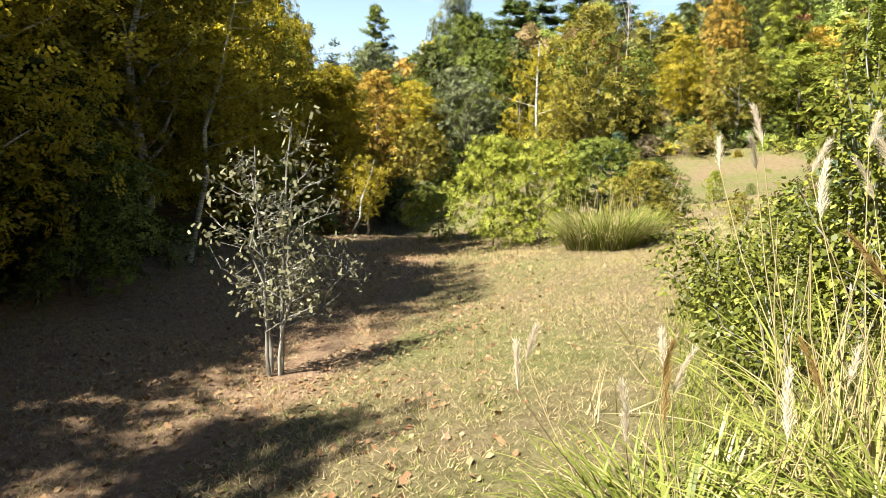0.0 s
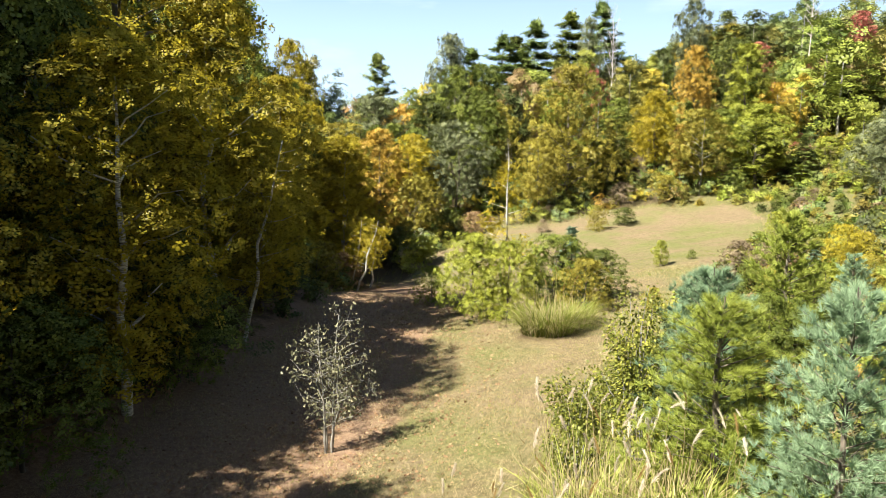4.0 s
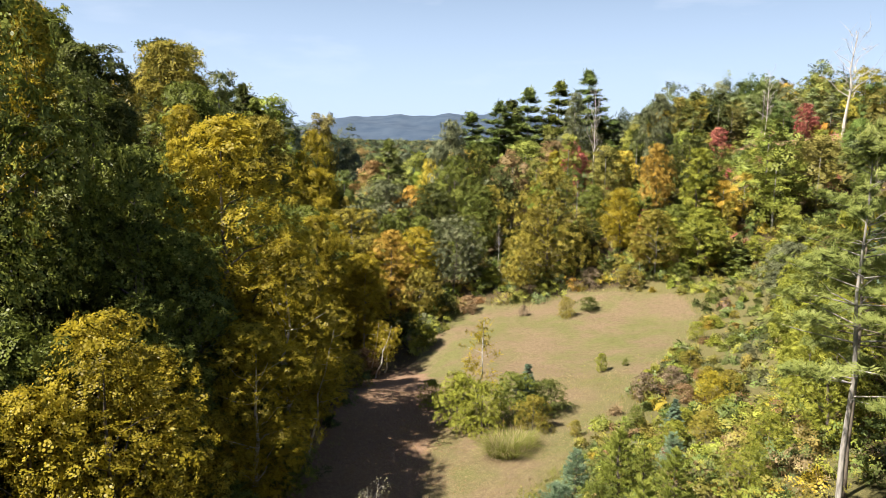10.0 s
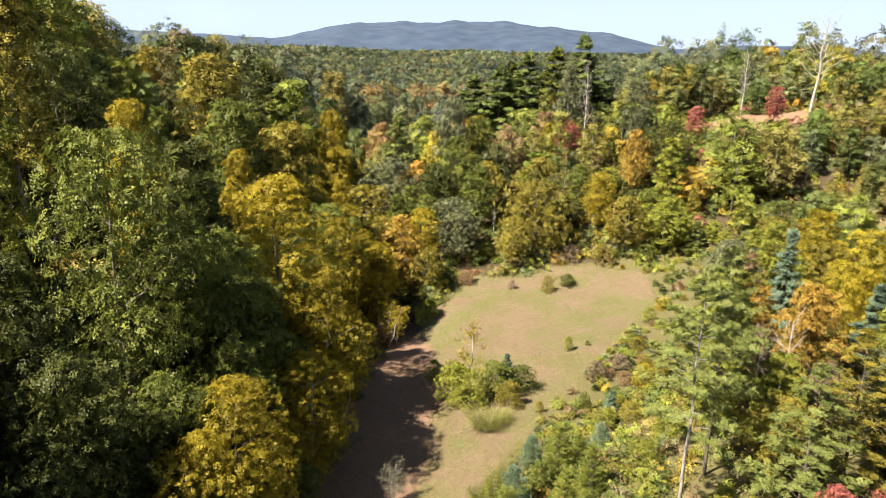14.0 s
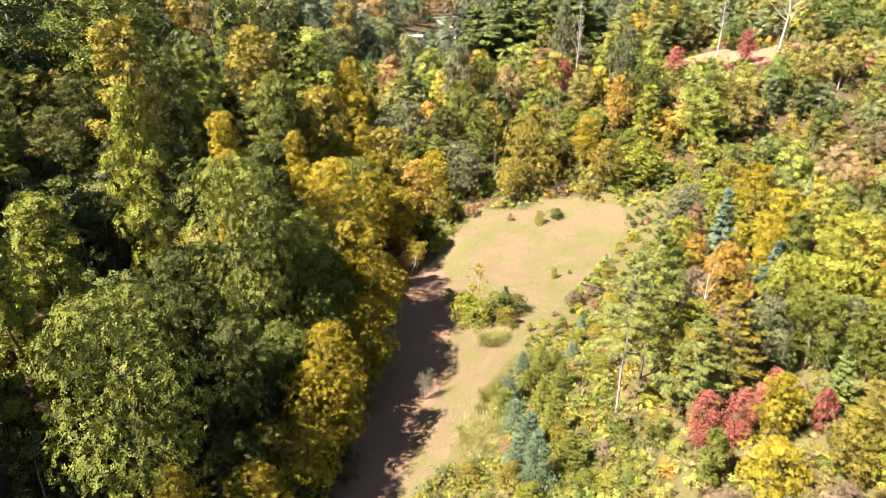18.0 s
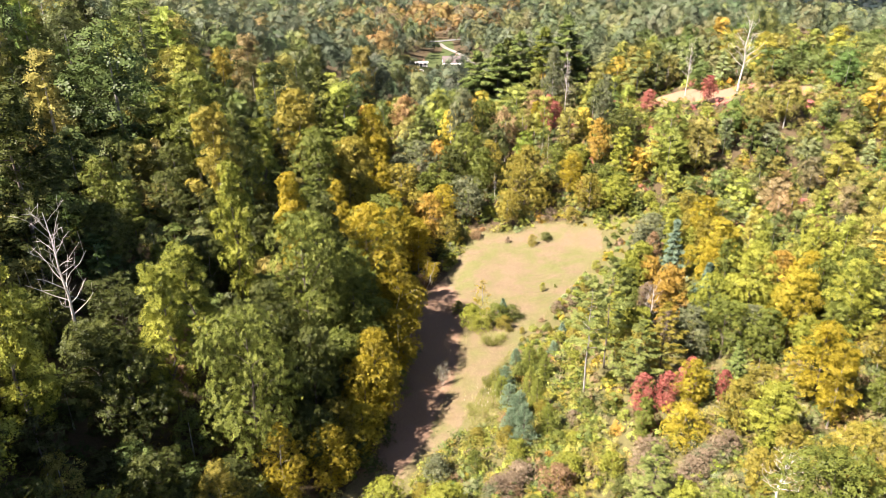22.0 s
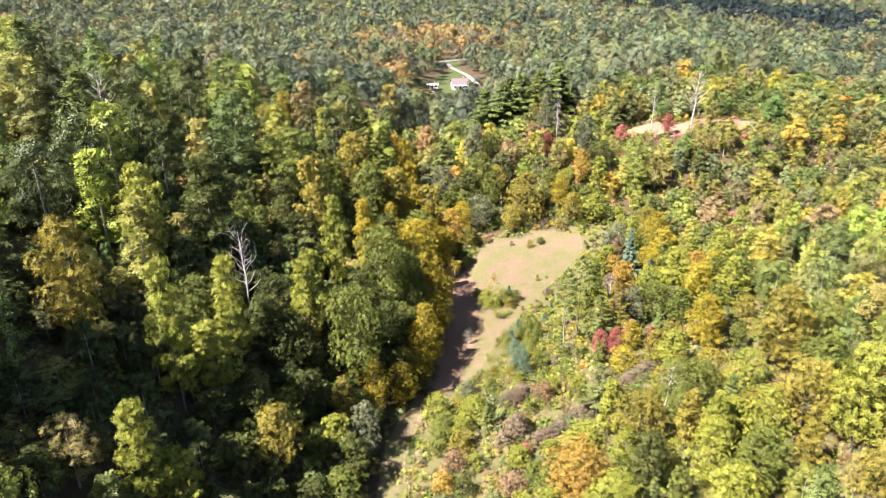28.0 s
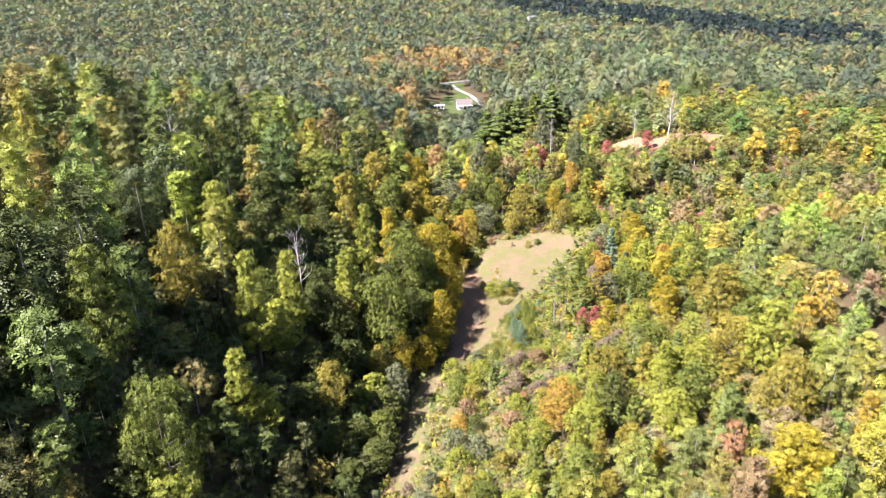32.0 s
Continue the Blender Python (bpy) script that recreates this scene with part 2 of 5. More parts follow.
def ground_material():
    """Meadow turf, leaf-strewn track, bare clay, mown lawn and forest floor, blended by the cover painted on the sheet."""
    m, n, l = nodes_of("ground_cover")
    b = n["Principled BSDF"]
    tc = n.new("ShaderNodeTexCoord")

    def nz(scale, detail=6, rough=0.6):
        t = n.new("ShaderNodeTexNoise")
        t.inputs["Scale"].default_value = scale
        t.inputs["Detail"].default_value = detail
        t.inputs["Roughness"].default_value = rough
        l.new(tc.outputs["Object"], t.inputs["Vector"])
        return t.outputs["Fac"]

    def mixc(f, a, c):
        x = n.new("ShaderNodeMix")
        x.data_type = 'RGBA'
        if f is not None:
            l.new(f, x.inputs["Factor"])
        l.new(a, x.inputs["A"])
        l.new(c, x.inputs["B"])
        return x.outputs["Result"]

    def from_ramp(f, stops):
        r = ramp(n, stops)
        l.new(f, r.inputs["Fac"])
        return r.outputs["Color"]

    fine, mid, broad = nz(9.0, 9, 0.82), nz(1.1, 7, 0.7), nz(0.16, 6, 0.65)
    straw = from_ramp(fine, [(0.30, (0.076, 0.052, 0.032)), (0.5, (0.162, 0.118, 0.072)), (0.70, (0.275, 0.212, 0.140))])
    turf = from_ramp(fine, [(0.30, (0.056, 0.062, 0.020)), (0.5, (0.118, 0.120, 0.042)), (0.70, (0.200, 0.195, 0.080))])
    patch = from_ramp(mid, [(0.38, (0, 0, 0)), (0.70, (1, 1, 1))])
    patch2 = from_ramp(broad, [(0.42, (0, 0, 0)), (0.60, (1, 1, 1))])
    pm = n.new("ShaderNodeMix")
    pm.data_type = 'RGBA'
    pm.inputs["Factor"].default_value = 0.84
    l.new(patch, pm.inputs["A"])
    l.new(patch2, pm.inputs["B"])
    meadow = mixc(pm.outputs["Result"], straw, turf)
    tuft = from_ramp(nz(3.2, 6, 0.7), [(0.34, (0.68, 0.66, 0.62)), (0.52, (1, 1, 1))])
    worn = n.new("ShaderNodeMix")
    worn.data_type, worn.blend_type = 'RGBA', 'MULTIPLY'
    worn.inputs["Factor"].default_value = 0.8
    l.new(meadow, worn.inputs["A"])
    l.new(tuft, worn.inputs["B"])
    meadow = worn.outputs["Result"]
    track = from_ramp(fine, [(0.25, (0.085, 0.05, 0.033)), (0.48, (0.19, 0.12, 0.08)), (0.75, (0.36, 0.255, 0.17))])
    clay = from_ramp(fine, [(0.25, (0.17, 0.09, 0.055)), (0.5, (0.26, 0.15, 0.095)), (0.75, (0.35, 0.225, 0.145))])
    floor = from_ramp(fine, [(0.3, (0.035, 0.027, 0.016)), (0.5, (0.075, 0.055, 0.03)), (0.7, (0.13, 0.10, 0.05))])
    thatch = from_ramp(fine, [(0.3, (0.05, 0.045, 0.02)), (0.5, (0.115, 0.105, 0.042)), (0.7, (0.20, 0.175, 0.075))])
    lawn = from_ramp(mid, [(0.3, (0.035, 0.055, 0.018)), (0.5, (0.06, 0.08, 0.026)), (0.7, (0.10, 0.105, 0.04))])
    col = floor
    for key, c in (("scrub", thatch), ("meadow", meadow), ("track", track), ("clay", clay), ("lawn", lawn)):
        a = n.new("ShaderNodeAttribute")
        a.attribute_name = key
        # ragged borders
        add = n.new("ShaderNodeMath")
        add.operation = 'MULTIPLY_ADD'
        add.inputs[1].default_value = 0.9
        l.new(mid, add.inputs[0])
        l.new(a.outputs["Fac"], add.inputs[2])
        edge = from_ramp(add.outputs[0], [(0.80, (0, 0, 0)), (1.0, (1, 1, 1))])
        col = mixc(edge, col, c)
    l.new(col, b.inputs["Base Color"])
    b.inputs["Roughness"].default_value = 0.95
    b.inputs["Specular IOR Level"].default_value = 0.15
    bump = n.new("ShaderNodeBump")
    bump.inputs["Strength"].default_value = 0.9
    bump.inputs["Distance"].default_value = 0.06
    l.new(fine, bump.inputs["Height"])
    l.new(bump.outputs["Normal"], b.inputs["Normal"])
    return m


# ---------------- plan of the land ----------------
TRACK_Y = [-160, -90, -60, -40, -16, 0, 12, 30, 48, 70, 100, 150, 220, 290, 400]
TRACK_X = [-34, -28, -24, -20.5, -13.5, -7, -4, -2, -4, -9, -14, -12, -6, -6, -10]


def sstep(a, b, x):
    t = np.clip((x - a) / (b - a), 0, 1)
    return t * t * (3 - 2 * t)


def spur_line(x, y):
    """Distance from the crest of the far spur, in metres."""
    t = np.clip(((x - 110) * 205 - (y - 1110) * 600) / (205 ** 2 + 600 ** 2), 0, 1)
    return np.hypot(x - 110 - 205 * t, y - 1110 + 600 * t)


def height(x, y):
    """Height of the land: a hollow with the track in it, a steep wooded slope, a gentler one and low hills beyond."""
    x, y = np.asarray(x, float), np.asarray(y, float)
    d = x - np.interp(y, TRACK_Y, TRACK_X)
    base = -0.6 - 1.8 * sstep(10, 50, y) + 3.0 * sstep(55, 85, y) - 8 * sstep(120, 300, y) - 6 * sstep(300, 500, y)
    fl = 1 - 0.42 * sstep(55, 115, y) - 0.12 * sstep(115, 250, y) - 0.46 * sstep(260, 430, y)
    u = np.maximum(-d - 4, 0)
    steep = sstep(-15, -45, y)
    cap = 44 + 22 * steep
    left = fl * cap * (1 - np.exp(-(u * u / (u + 4)) * (0.92 + 0.5 * steep) / cap))
    mead = sstep(5, 25, y) * (1 - sstep(60, 90, y))
    v = np.maximum(d - 2, 0)
    right = (0.2 - 0.07 * mead) * v + 0.16 * np.maximum(v - 24, 0) * (1 - 0.6 * mead)
    right = -3 * np.log(np.exp(-right / 3) + np.exp(-22 / 3)) + 3 * np.log(1 + np.exp(-22 / 3))
    right = right * (1 - 0.75 * sstep(120, 270, y)) * (1 - 0.5 * sstep(75, 180, x)) * (1 - 0.4 * sstep(180, 400, x))
    knoll = 11 * sstep(30, 95, x) * sstep(130, 230, y) * (1 - sstep(320, 470, y)) * (1 - sstep(110, 200, x))
    spur = 9 * np.exp(-(spur_line(x, y) / 75) ** 2)
    r = np.hypot(x, y)
    far = sstep(700, 2400, r) * 24 + 8 * np.sin(x / 170 + 1.3) * np.sin(y / 210) * sstep(250, 600, r)
    small = 0.10 * np.sin(x * 0.9 + 1.1 * np.sin(y * 0.5)) * np.sin(y * 0.7 + 0.8) * (1 - sstep(60, 120, r))
    return base + left + right + knoll + spur + far + small - 1.1 * sstep(34, 46, y) * (1 - sstep(50, 60, y)) * (1 - sstep(-4, 4, x)) * sstep(-14, -7, x)


# borders of the clearing, from its near end to its far end
EDGE_Y = [-60, -36, -26, -19, -12, -6, -2, 1.2, 4.1, 10.4, 19, 29, 39.7, 48, 57.4, 62, 67]
EDGE_R = [-16, -13.8, -13.2, -12.6, -10.5, -5.5, -2.2, -0.2, 0.9, 3.5, 8.2, 14, 20.7, 26.5, 27.6, 21, 9]
EDGE_L = [-19, -17.3, -16.8, -16.6, -14.6, -11.8, -10.2, -9.4, -9.2, -8.6, -6.8, -6.4, -6.0, -2.5, 1, 3.5, 6]


def inside(x, y):
    """How far a place lies inside the clearing, in metres (negative outside)."""
    x, y = np.asarray(x, float), np.asarray(y, float)
    a = np.minimum(x - np.interp(y, EDGE_Y, EDGE_L), np.interp(y, EDGE_Y, EDGE_R) - x)
    return np.minimum(a, np.minimum(y + 45, 62.0 + 1.3 * np.sin(x * 0.45) - y))


def bare_slope(x, y):
    """The strip of bare clay on the hillside."""
    x, y = np.asarray(x, float), np.asarray(y, float)
    return 1.0 - (((x - 61) / 22) ** 2 + ((y - 96 + 0.22 * (x - 58) + 1.5 * np.sin(x * 0.45)) / 6.0) ** 2) - 0.7 * np.sin(x * 0.31 + 1.2 * np.sin(y * 0.4))


def homestead(x, y):
    """The lawn of the homestead, its lane and the road."""
    x, y = np.asarray(x, float), np.asarray(y, float)
    lawn = 1.0 - (((x + 3) / 13) ** 2 + ((y - 302) / 36) ** 2)
    lane = 1.0 - np.maximum(np.abs(x - 4 + 0.17 * (y - 320)) / 4, np.abs(y - 345) / 34)
    road = 1.0 - np.maximum(np.abs(y - 382 - 0.28 * x) / 8, np.abs(x + 2) / 34)
    return np.maximum(lawn, np.maximum(lane, road))


def axis(near0, near1, step, far0, far1):
    a = list(np.arange(near0, near1 + 0.1, step))
    s = step
    while a[-1] < far1:
        s *= 1.10
        a.append(a[-1] + s)
    s = step
    while a[0] > far0:
        s *= 1.10
        a.insert(0, a[0] - s)
    return np.array(a)


def raw_mesh(name, verts, faces, mats=(), floats=(), colors=(), smooth=False, cards=False):
    """A mesh from arrays: faces all triangles or all quads. floats, colors: named values of the points."""
    me = bpy.data.meshes.new(name)
    verts, faces = np.asarray(verts, np.float32), np.asarray(faces, np.int32)
    n, k = faces.shape
    me.vertices.add(len(verts))
    me.vertices.foreach_set("co", verts.ravel())
    me.loops.add(n * k)
    me.loops.foreach_set("vertex_index", faces.ravel())
    me.polygons.add(n)
    me.polygons.foreach_set("loop_start", np.arange(0, n * k, k, dtype=np.int32))
    for key, vals in floats:
        at = me.attributes.new(key, 'FLOAT', 'POINT')
        at.data.foreach_set("value", np.asarray(vals, np.float32))
    for key, vals in colors:
        at = me.attributes.new(key, 'FLOAT_COLOR', 'POINT')
        at.data.foreach_set("color", np.asarray(vals, np.float32).ravel())
    if cards:    # place of every corner on its leaf spray, and a number for the spray
        k4 = len(verts) // 4
        c = np.zeros((k4, 4, 3), np.float32)
        c[:, :, :2] = np.array([(-0.5, -0.5), (0.5, -0.5), (0.5, 0.5), (-0.5, 0.5)])
        c[:, :, 2] = (np.arange(k4) * 0.6180339 % 1.0 * 97.0)[:, None]
        at = me.attributes.new("card", 'FLOAT_VECTOR', 'POINT')
        at.data.foreach_set("vector", c.ravel())
    for mt in mats:
        me.materials.append(mt)
    me.update(calc_edges=True)
    if smooth:
        me.polygons.foreach_set("use_smooth", np.ones(n, bool))
    return me


def grid_faces(nx, ny):
    i = np.arange((nx - 1) * (ny - 1))
    a = i // (nx - 1) * nx + i % (nx - 1)
    return np.stack([a, a + 1, a + nx + 1, a + nx], 1)


gx, gy = axis(-45, 45, 0.9, -4700, 4700), axis(-50, 80, 0.9, -1500, 4800)
GX, GY = np.meshgrid(gx, gy)
GZ = height(GX, GY)
ins = inside(GX, GY)
shade_edge = sstep(-1.0, 1.4, ins)
side = GX - np.interp(GY, TRACK_Y, TRACK_X)
# leaf litter of the track, also spread as dark colour where trees shade it
tr = (1 - sstep(1.5, 4.5, side)) * sstep(-5.0, -0.5, side + 6) * sstep(-4, 0.5, ins) * (1 - 0.7 * sstep(40, 52, GY)) * sstep(-14, -1, GY)
home = homestead(GX, GY)
scrub = sstep(1, 5, GX - np.interp(GY, TRACK_Y, TRACK_X)) * sstep(-170, -130, GY) * (1 - sstep(55, 70, GY)) * (1 - sstep(45, 75, GX))
meadow_w = shade_edge
ground = new("ground", raw_mesh("ground", np.stack([GX, GY, GZ], -1).reshape(-1, 3), grid_faces(len(gx), len(gy)), [ground_material()],
             floats=[("scrub", scrub.ravel()), ("meadow", meadow_w.ravel()), ("track", (tr * 0.72).ravel()), ("clay", sstep(-0.1, 0.5, bare_slope(GX, GY)).ravel()),
                     ("lawn", sstep(0.0, 0.3, home).ravel())], smooth=True))
tagged(ground, "dry meadow with leaf-strewn track between wooded slopes", "ground", kind="structure")

# ---------------- growing things ----------------
rng = np.random.default_rng(7)


def unit(v):
    return v / np.maximum(np.linalg.norm(v, axis=-1, keepdims=True), 1e-9)


def leaf_cards(p, normal, size, g, long=1.0):
    """Four-cornered leaf sprays at the places p, facing about along normal. Returns points and faces."""
    n = len(p)
    nn = unit(normal)
    t = unit(np.cross(nn, g.normal(size=(n, 3))))
    b = np.cross(nn, t)
    s = (size * g.uniform(0.55, 1.35, n))[:, None]
    a, c = t * s * 0.5 * long, b * s * 0.5 / long
    bend = nn * s * 0.16
    v = np.stack([p - a - c - bend, p + a - c * 0.9, p + a * 0.9 + c - bend, p - a + c], 1)
    return v.reshape(-1, 3), np.arange(4 * n).reshape(-1, 4)


def limb(a, b, ra, rb, sides=6, bend=0.0, steps=4, g=rng):
    """A tapered, slightly crooked limb from a to b as quads."""
    a, b = np.asarray(a, float), np.asarray(b, float)
    ax = unit(b - a)
    s = unit(np.cross(ax, (0.31, 0.83, 0.46) if abs(ax[2]) > 0.5 else (0, 0, 1)))
    q = np.cross(ax, s)
    w = np.linspace(0, 1, steps + 1)
    off = g.normal(size=(steps + 1, 2)) * bend * np.sin(np.pi * w)[:, None]
    ang = np.arange(sides) / sides * 2 * np.pi
    rings = []
    for k in range(steps + 1):
        c = a + (b - a) * w[k] + s * off[k, 0] + q * off[k, 1]
        r = ra + (rb - ra) * w[k]
        rings.append(c + r * (np.cos(ang)[:, None] * s + np.sin(ang)[:, None] * q))
    f = [[k * sides + i, k * sides + (i + 1) % sides, (k + 1) * sides + (i + 1) % sides, (k + 1) * sides + i] for k in range(steps) for i in range(sides)]
    return np.concatenate(rings), np.array(f)


def join(pieces):
    vs, fs, n = [], [], 0
    for v, f in pieces:
        vs.append(v)
        fs.append(f + n)
        n += len(v)
    return np.concatenate(vs), np.concatenate(fs)


PROFILE = {
    "round": lambda t: np.sqrt(np.clip(1 - (1.9 * t - 0.9) ** 2, 0.02, 1)),
    "oval": lambda t: np.clip(np.sin(np.pi * np.clip(t * 0.86 + 0.12, 0, 1)), 0.05, 1) ** 0.7,
    "column": lambda t: np.clip(1.08 - 0.65 * t ** 2.2 - 0.4 * (1 - t) ** 5, 0.1, 1),
    "dome": lambda t: np.clip(1 - t ** 2.4, 0.03, 1) ** 0.75,
    "shrub": lambda t: np.clip(1 - t ** 2.6, 0.05, 1) ** 0.6,
}


def crown_shape(kind, H, W, zb, lobes, g):
    """Centres and radii of the leafy lobes of a crown, uneven on purpose."""
    t = np.clip((np.arange(lobes) + g.uniform(0.1, 0.9, lobes)) / lobes, 0, 0.97)
    z = zb + (H - zb) * t
    R = 0.5 * W * PROFILE[kind](t) * g.uniform(0.72, 1.12, lobes)
    lr = W * g.uniform(0.095, 0.185, lobes) * (0.72 + 0.5 * PROFILE[kind](t))
    lr = np.minimum(lr, 0.30 * W)
    ang = np.arange(lobes) * 2.399 + g.uniform(-0.6, 0.6, lobes)
    out = np.maximum(R - lr * 0.6, 0) * g.uniform(0.35, 1.05, lobes) ** 0.5
    c = np.stack([out * np.cos(ang), out * np.sin(ang), np.minimum(z, H - lr * 0.85)], 1)
    return c, lr


def broadleaf(kind, H, W, zb, lobes, n, size, seed, droop=0.0):
    """Trunk with limbs (points, faces) and crown (points, faces, tone) of a broad-leaved tree."""
    g = np.random.default_rng(seed)
    c, lr = crown_shape(kind, H, W, zb, lobes, g)
    k = g.choice(lobes, n, p=lr ** 2 / (lr ** 2).sum())
    d = unit(g.normal(size=(n, 3)) + (0, 0, 0.55))
    # each lobe is itself ragged: sprays in a few clumps
    clump = 0.5 * (np.sin(d[:, 0] * 5 + k * 1.7) * np.sin(d[:, 1] * 5.3 + k) * np.sin(d[:, 2] * 4.7 + 2 * k))
    rad = lr[k] * (0.74 + 0.30 * g.random(n) ** 0.6 + 0.28 * clump)
    p = c[k] + d * rad[:, None] * (1.12, 1.12, 0.72)
    p[:, 2] -= droop * np.hypot(p[:, 0], p[:, 1]) ** 1.4 * 0.1
    p[:, 2] = np.maximum(p[:, 2], 0.12 * size + 0.03 * H * (zb > 0.4))
    v, f = leaf_cards(p, d * 1.0 + g.normal(size=(n, 3)) * 0.42 + (0, 0, 0.25), size, g)
    lobe_tone = g.uniform(-0.16, 0.16, lobes)
    tone = np.clip(0.5 + lobe_tone[k] + g.normal(size=n) * 0.11, 0, 1)
    lean = g.normal(size=2) * 0.02 * H
    top = np.array([lean[0], lean[1], H * 0.88])
    r0 = 0.0105 * H + 0.004 * W
    parts = [limb((0, 0, -0.4), top, r0, r0 * 0.16, 7, 0.012 * H, 6, g)]
    for i in np.argsort(-lr)[: max(4, lobes // 3)]:
        w = np.clip((c[i, 2] - 0.32 * np.hypot(*c[i, :2]) - lr[i] * 0.3) / (H * 0.88), 0.12, 0.92)
        parts.append(limb(top * w, c[i] + (0, 0, lr[i] * 0.25), r0 * (1 - 0.75 * w) * 0.55, r0 * 0.07, 5, 0.03 * W, 3, g))
    return join(parts), (v, f, np.repeat(tone, 4))


def conifer(H, W, zb, n_whorl, per, n, size, seed, rise=0.1, sparse=0.0, power=0.8):
    """A pine: whorls of limbs with flat sprays of needles."""
    g = np.random.default_rng(seed)
    r0 = 0.0105 * H + 0.01
    parts = [limb((0, 0, -0.4), (g.normal() * 0.01 * H, g.normal() * 0.01 * H, H * 0.985), r0, 0.012, 7, 0.006 * H, 6, g)]
    P, N, K = [], [], []
    for w in range(n_whorl):
        t = (w + 0.5) / n_whorl
        z = zb + (H * 0.97 - zb) * t
        L0 = 0.5 * W * (1 - t) ** power * (0.75 + 0.25 * min(1, t * 6)) + 0.03 * W
        for q in range(per):
            if g.random() < sparse:
                continue
            a = (q + g.uniform(-0.32, 0.32)) / per * 2 * np.pi + w * 0.9
            L = L0 * g.uniform(0.62, 1.18)
            zz = z + g.uniform(-0.4, 0.4) * (H - zb) / n_whorl
            e = np.array([L * np.cos(a), L * np.sin(a), L * (rise + 0.35 * t) + g.normal() * 0.05 * L])
            root = np.array([0, 0, zz])
            parts.append(limb(root, root + e, r0 * 0.2 * (1 - 0.6 * t), 0.006, 4, 0.03 * L, 2, g))
            m = max(3, int(n * (L / (0.5 * W)) / (n_whorl * per) * 1.6))
            s = g.uniform(0.28, 1.04, m) ** 0.8
            side = np.array([-np.sin(a), np.cos(a), 0])
            sp = (g.uniform(-1, 1, m) * 0.26 * L * (1.15 - 0.7 * s))[:, None] * side
            P.append(root + s[:, None] * e + sp + g.normal(size=(m, 3)) * 0.025 * L + np.array([0, 0, 0.05 * L]))
            N.append(np.tile((0, 0, 1.0), (m, 1)) + g.normal(size=(m, 3)) * 0.34 + 0.3 * unit(e))
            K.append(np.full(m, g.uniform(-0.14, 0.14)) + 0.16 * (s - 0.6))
    m = max(8, n // 30)
    P.append(np.stack([g.normal(size=m) * 0.03 * W, g.normal(size=m) * 0.03 * W, H * g.uniform(0.93, 1.0, m)], 1))
    N.append(g.normal(size=(m, 3)))
    K.append(np.zeros(m))
    P, N, K = np.concatenate(P), np.concatenate(N), np.concatenate(K)
    v, f = leaf_cards(P, N, size, g, 1.35)
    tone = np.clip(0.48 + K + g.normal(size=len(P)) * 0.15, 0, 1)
    return join(parts), (v, f, np.repeat(tone, 4))


def needle_pine(H, W, n_whorl, per, tufts, seed, m=20, thick=0.0105):
    """A young pine seen close: upswept shoots with long thin needles."""
    g = np.random.default_rng(seed)
    r0 = 0.016 * H + 0.01
    parts = [limb((0, 0, -0.3), (0, 0, H * 0.97), r0, 0.01, 6, 0.01 * H, 5, g)]
    T, D, K = [], [], []
    for w in range(n_whorl):
        t = (w + 0.4) / n_whorl
        z = 0.05 * H + 0.9 * H * t
        for q in range(per):
            a = (q + g.uniform(-0.3, 0.3)) / per * 2 * np.pi + w * 1.1
            L = (0.5 * W * (1 - t) ** 0.72 + 0.05 * W) * g.uniform(0.7, 1.15)
            e = np.array([L * np.cos(a), L * np.sin(a), L * (0.28 + 0.7 * t)])
            root = np.array([0, 0, z + g.uniform(-0.04, 0.04) * H])
            parts.append(limb(root, root + e, 0.014, 0.005, 4, 0.03 * L, 2, g))
            k = max(3, int(tufts / (n_whorl * per) * (0.5 + 1.4 * L / (0.5 * W))))
            s = g.uniform(0.3, 1.0, k)
            side = np.array([-np.sin(a), np.cos(a), 0])
            T.append(root + s[:, None] * e + (g.uniform(-1, 1, k) * 0.26 * L)[:, None] * side + g.normal(size=(k, 3)) * 0.05 * L)
            D.append(unit(e)[None] * 0.9 + g.normal(size=(k, 3)) * 0.35 + (0, 0, 0.55))
            K.append(np.full(k, g.uniform(-0.12, 0.12)))
    T, D, K = np.concatenate(T), unit(np.concatenate(D)), np.concatenate(K)
    n = len(T) * m
    base = np.repeat(T, m, 0) - np.repeat(D, m, 0) * 0.05
    way = unit(np.repeat(D, m, 0) + g.normal(size=(n, 3)) * 0.45)
    ln = g.uniform(0.12, 0.21, n)[:, None]
    sd = unit(np.cross(way, g.normal(size=(n, 3)))) * thick
    v = np.stack([base - sd, base + sd, base + way * ln], 1).reshape(-1, 3)
    tone = np.clip(0.5 + np.repeat(K, m) + g.normal(size=n) * 0.16, 0, 1)
    return join(parts), (v, np.arange(3 * n).reshape(-1, 3), np.repeat(tone, 3))


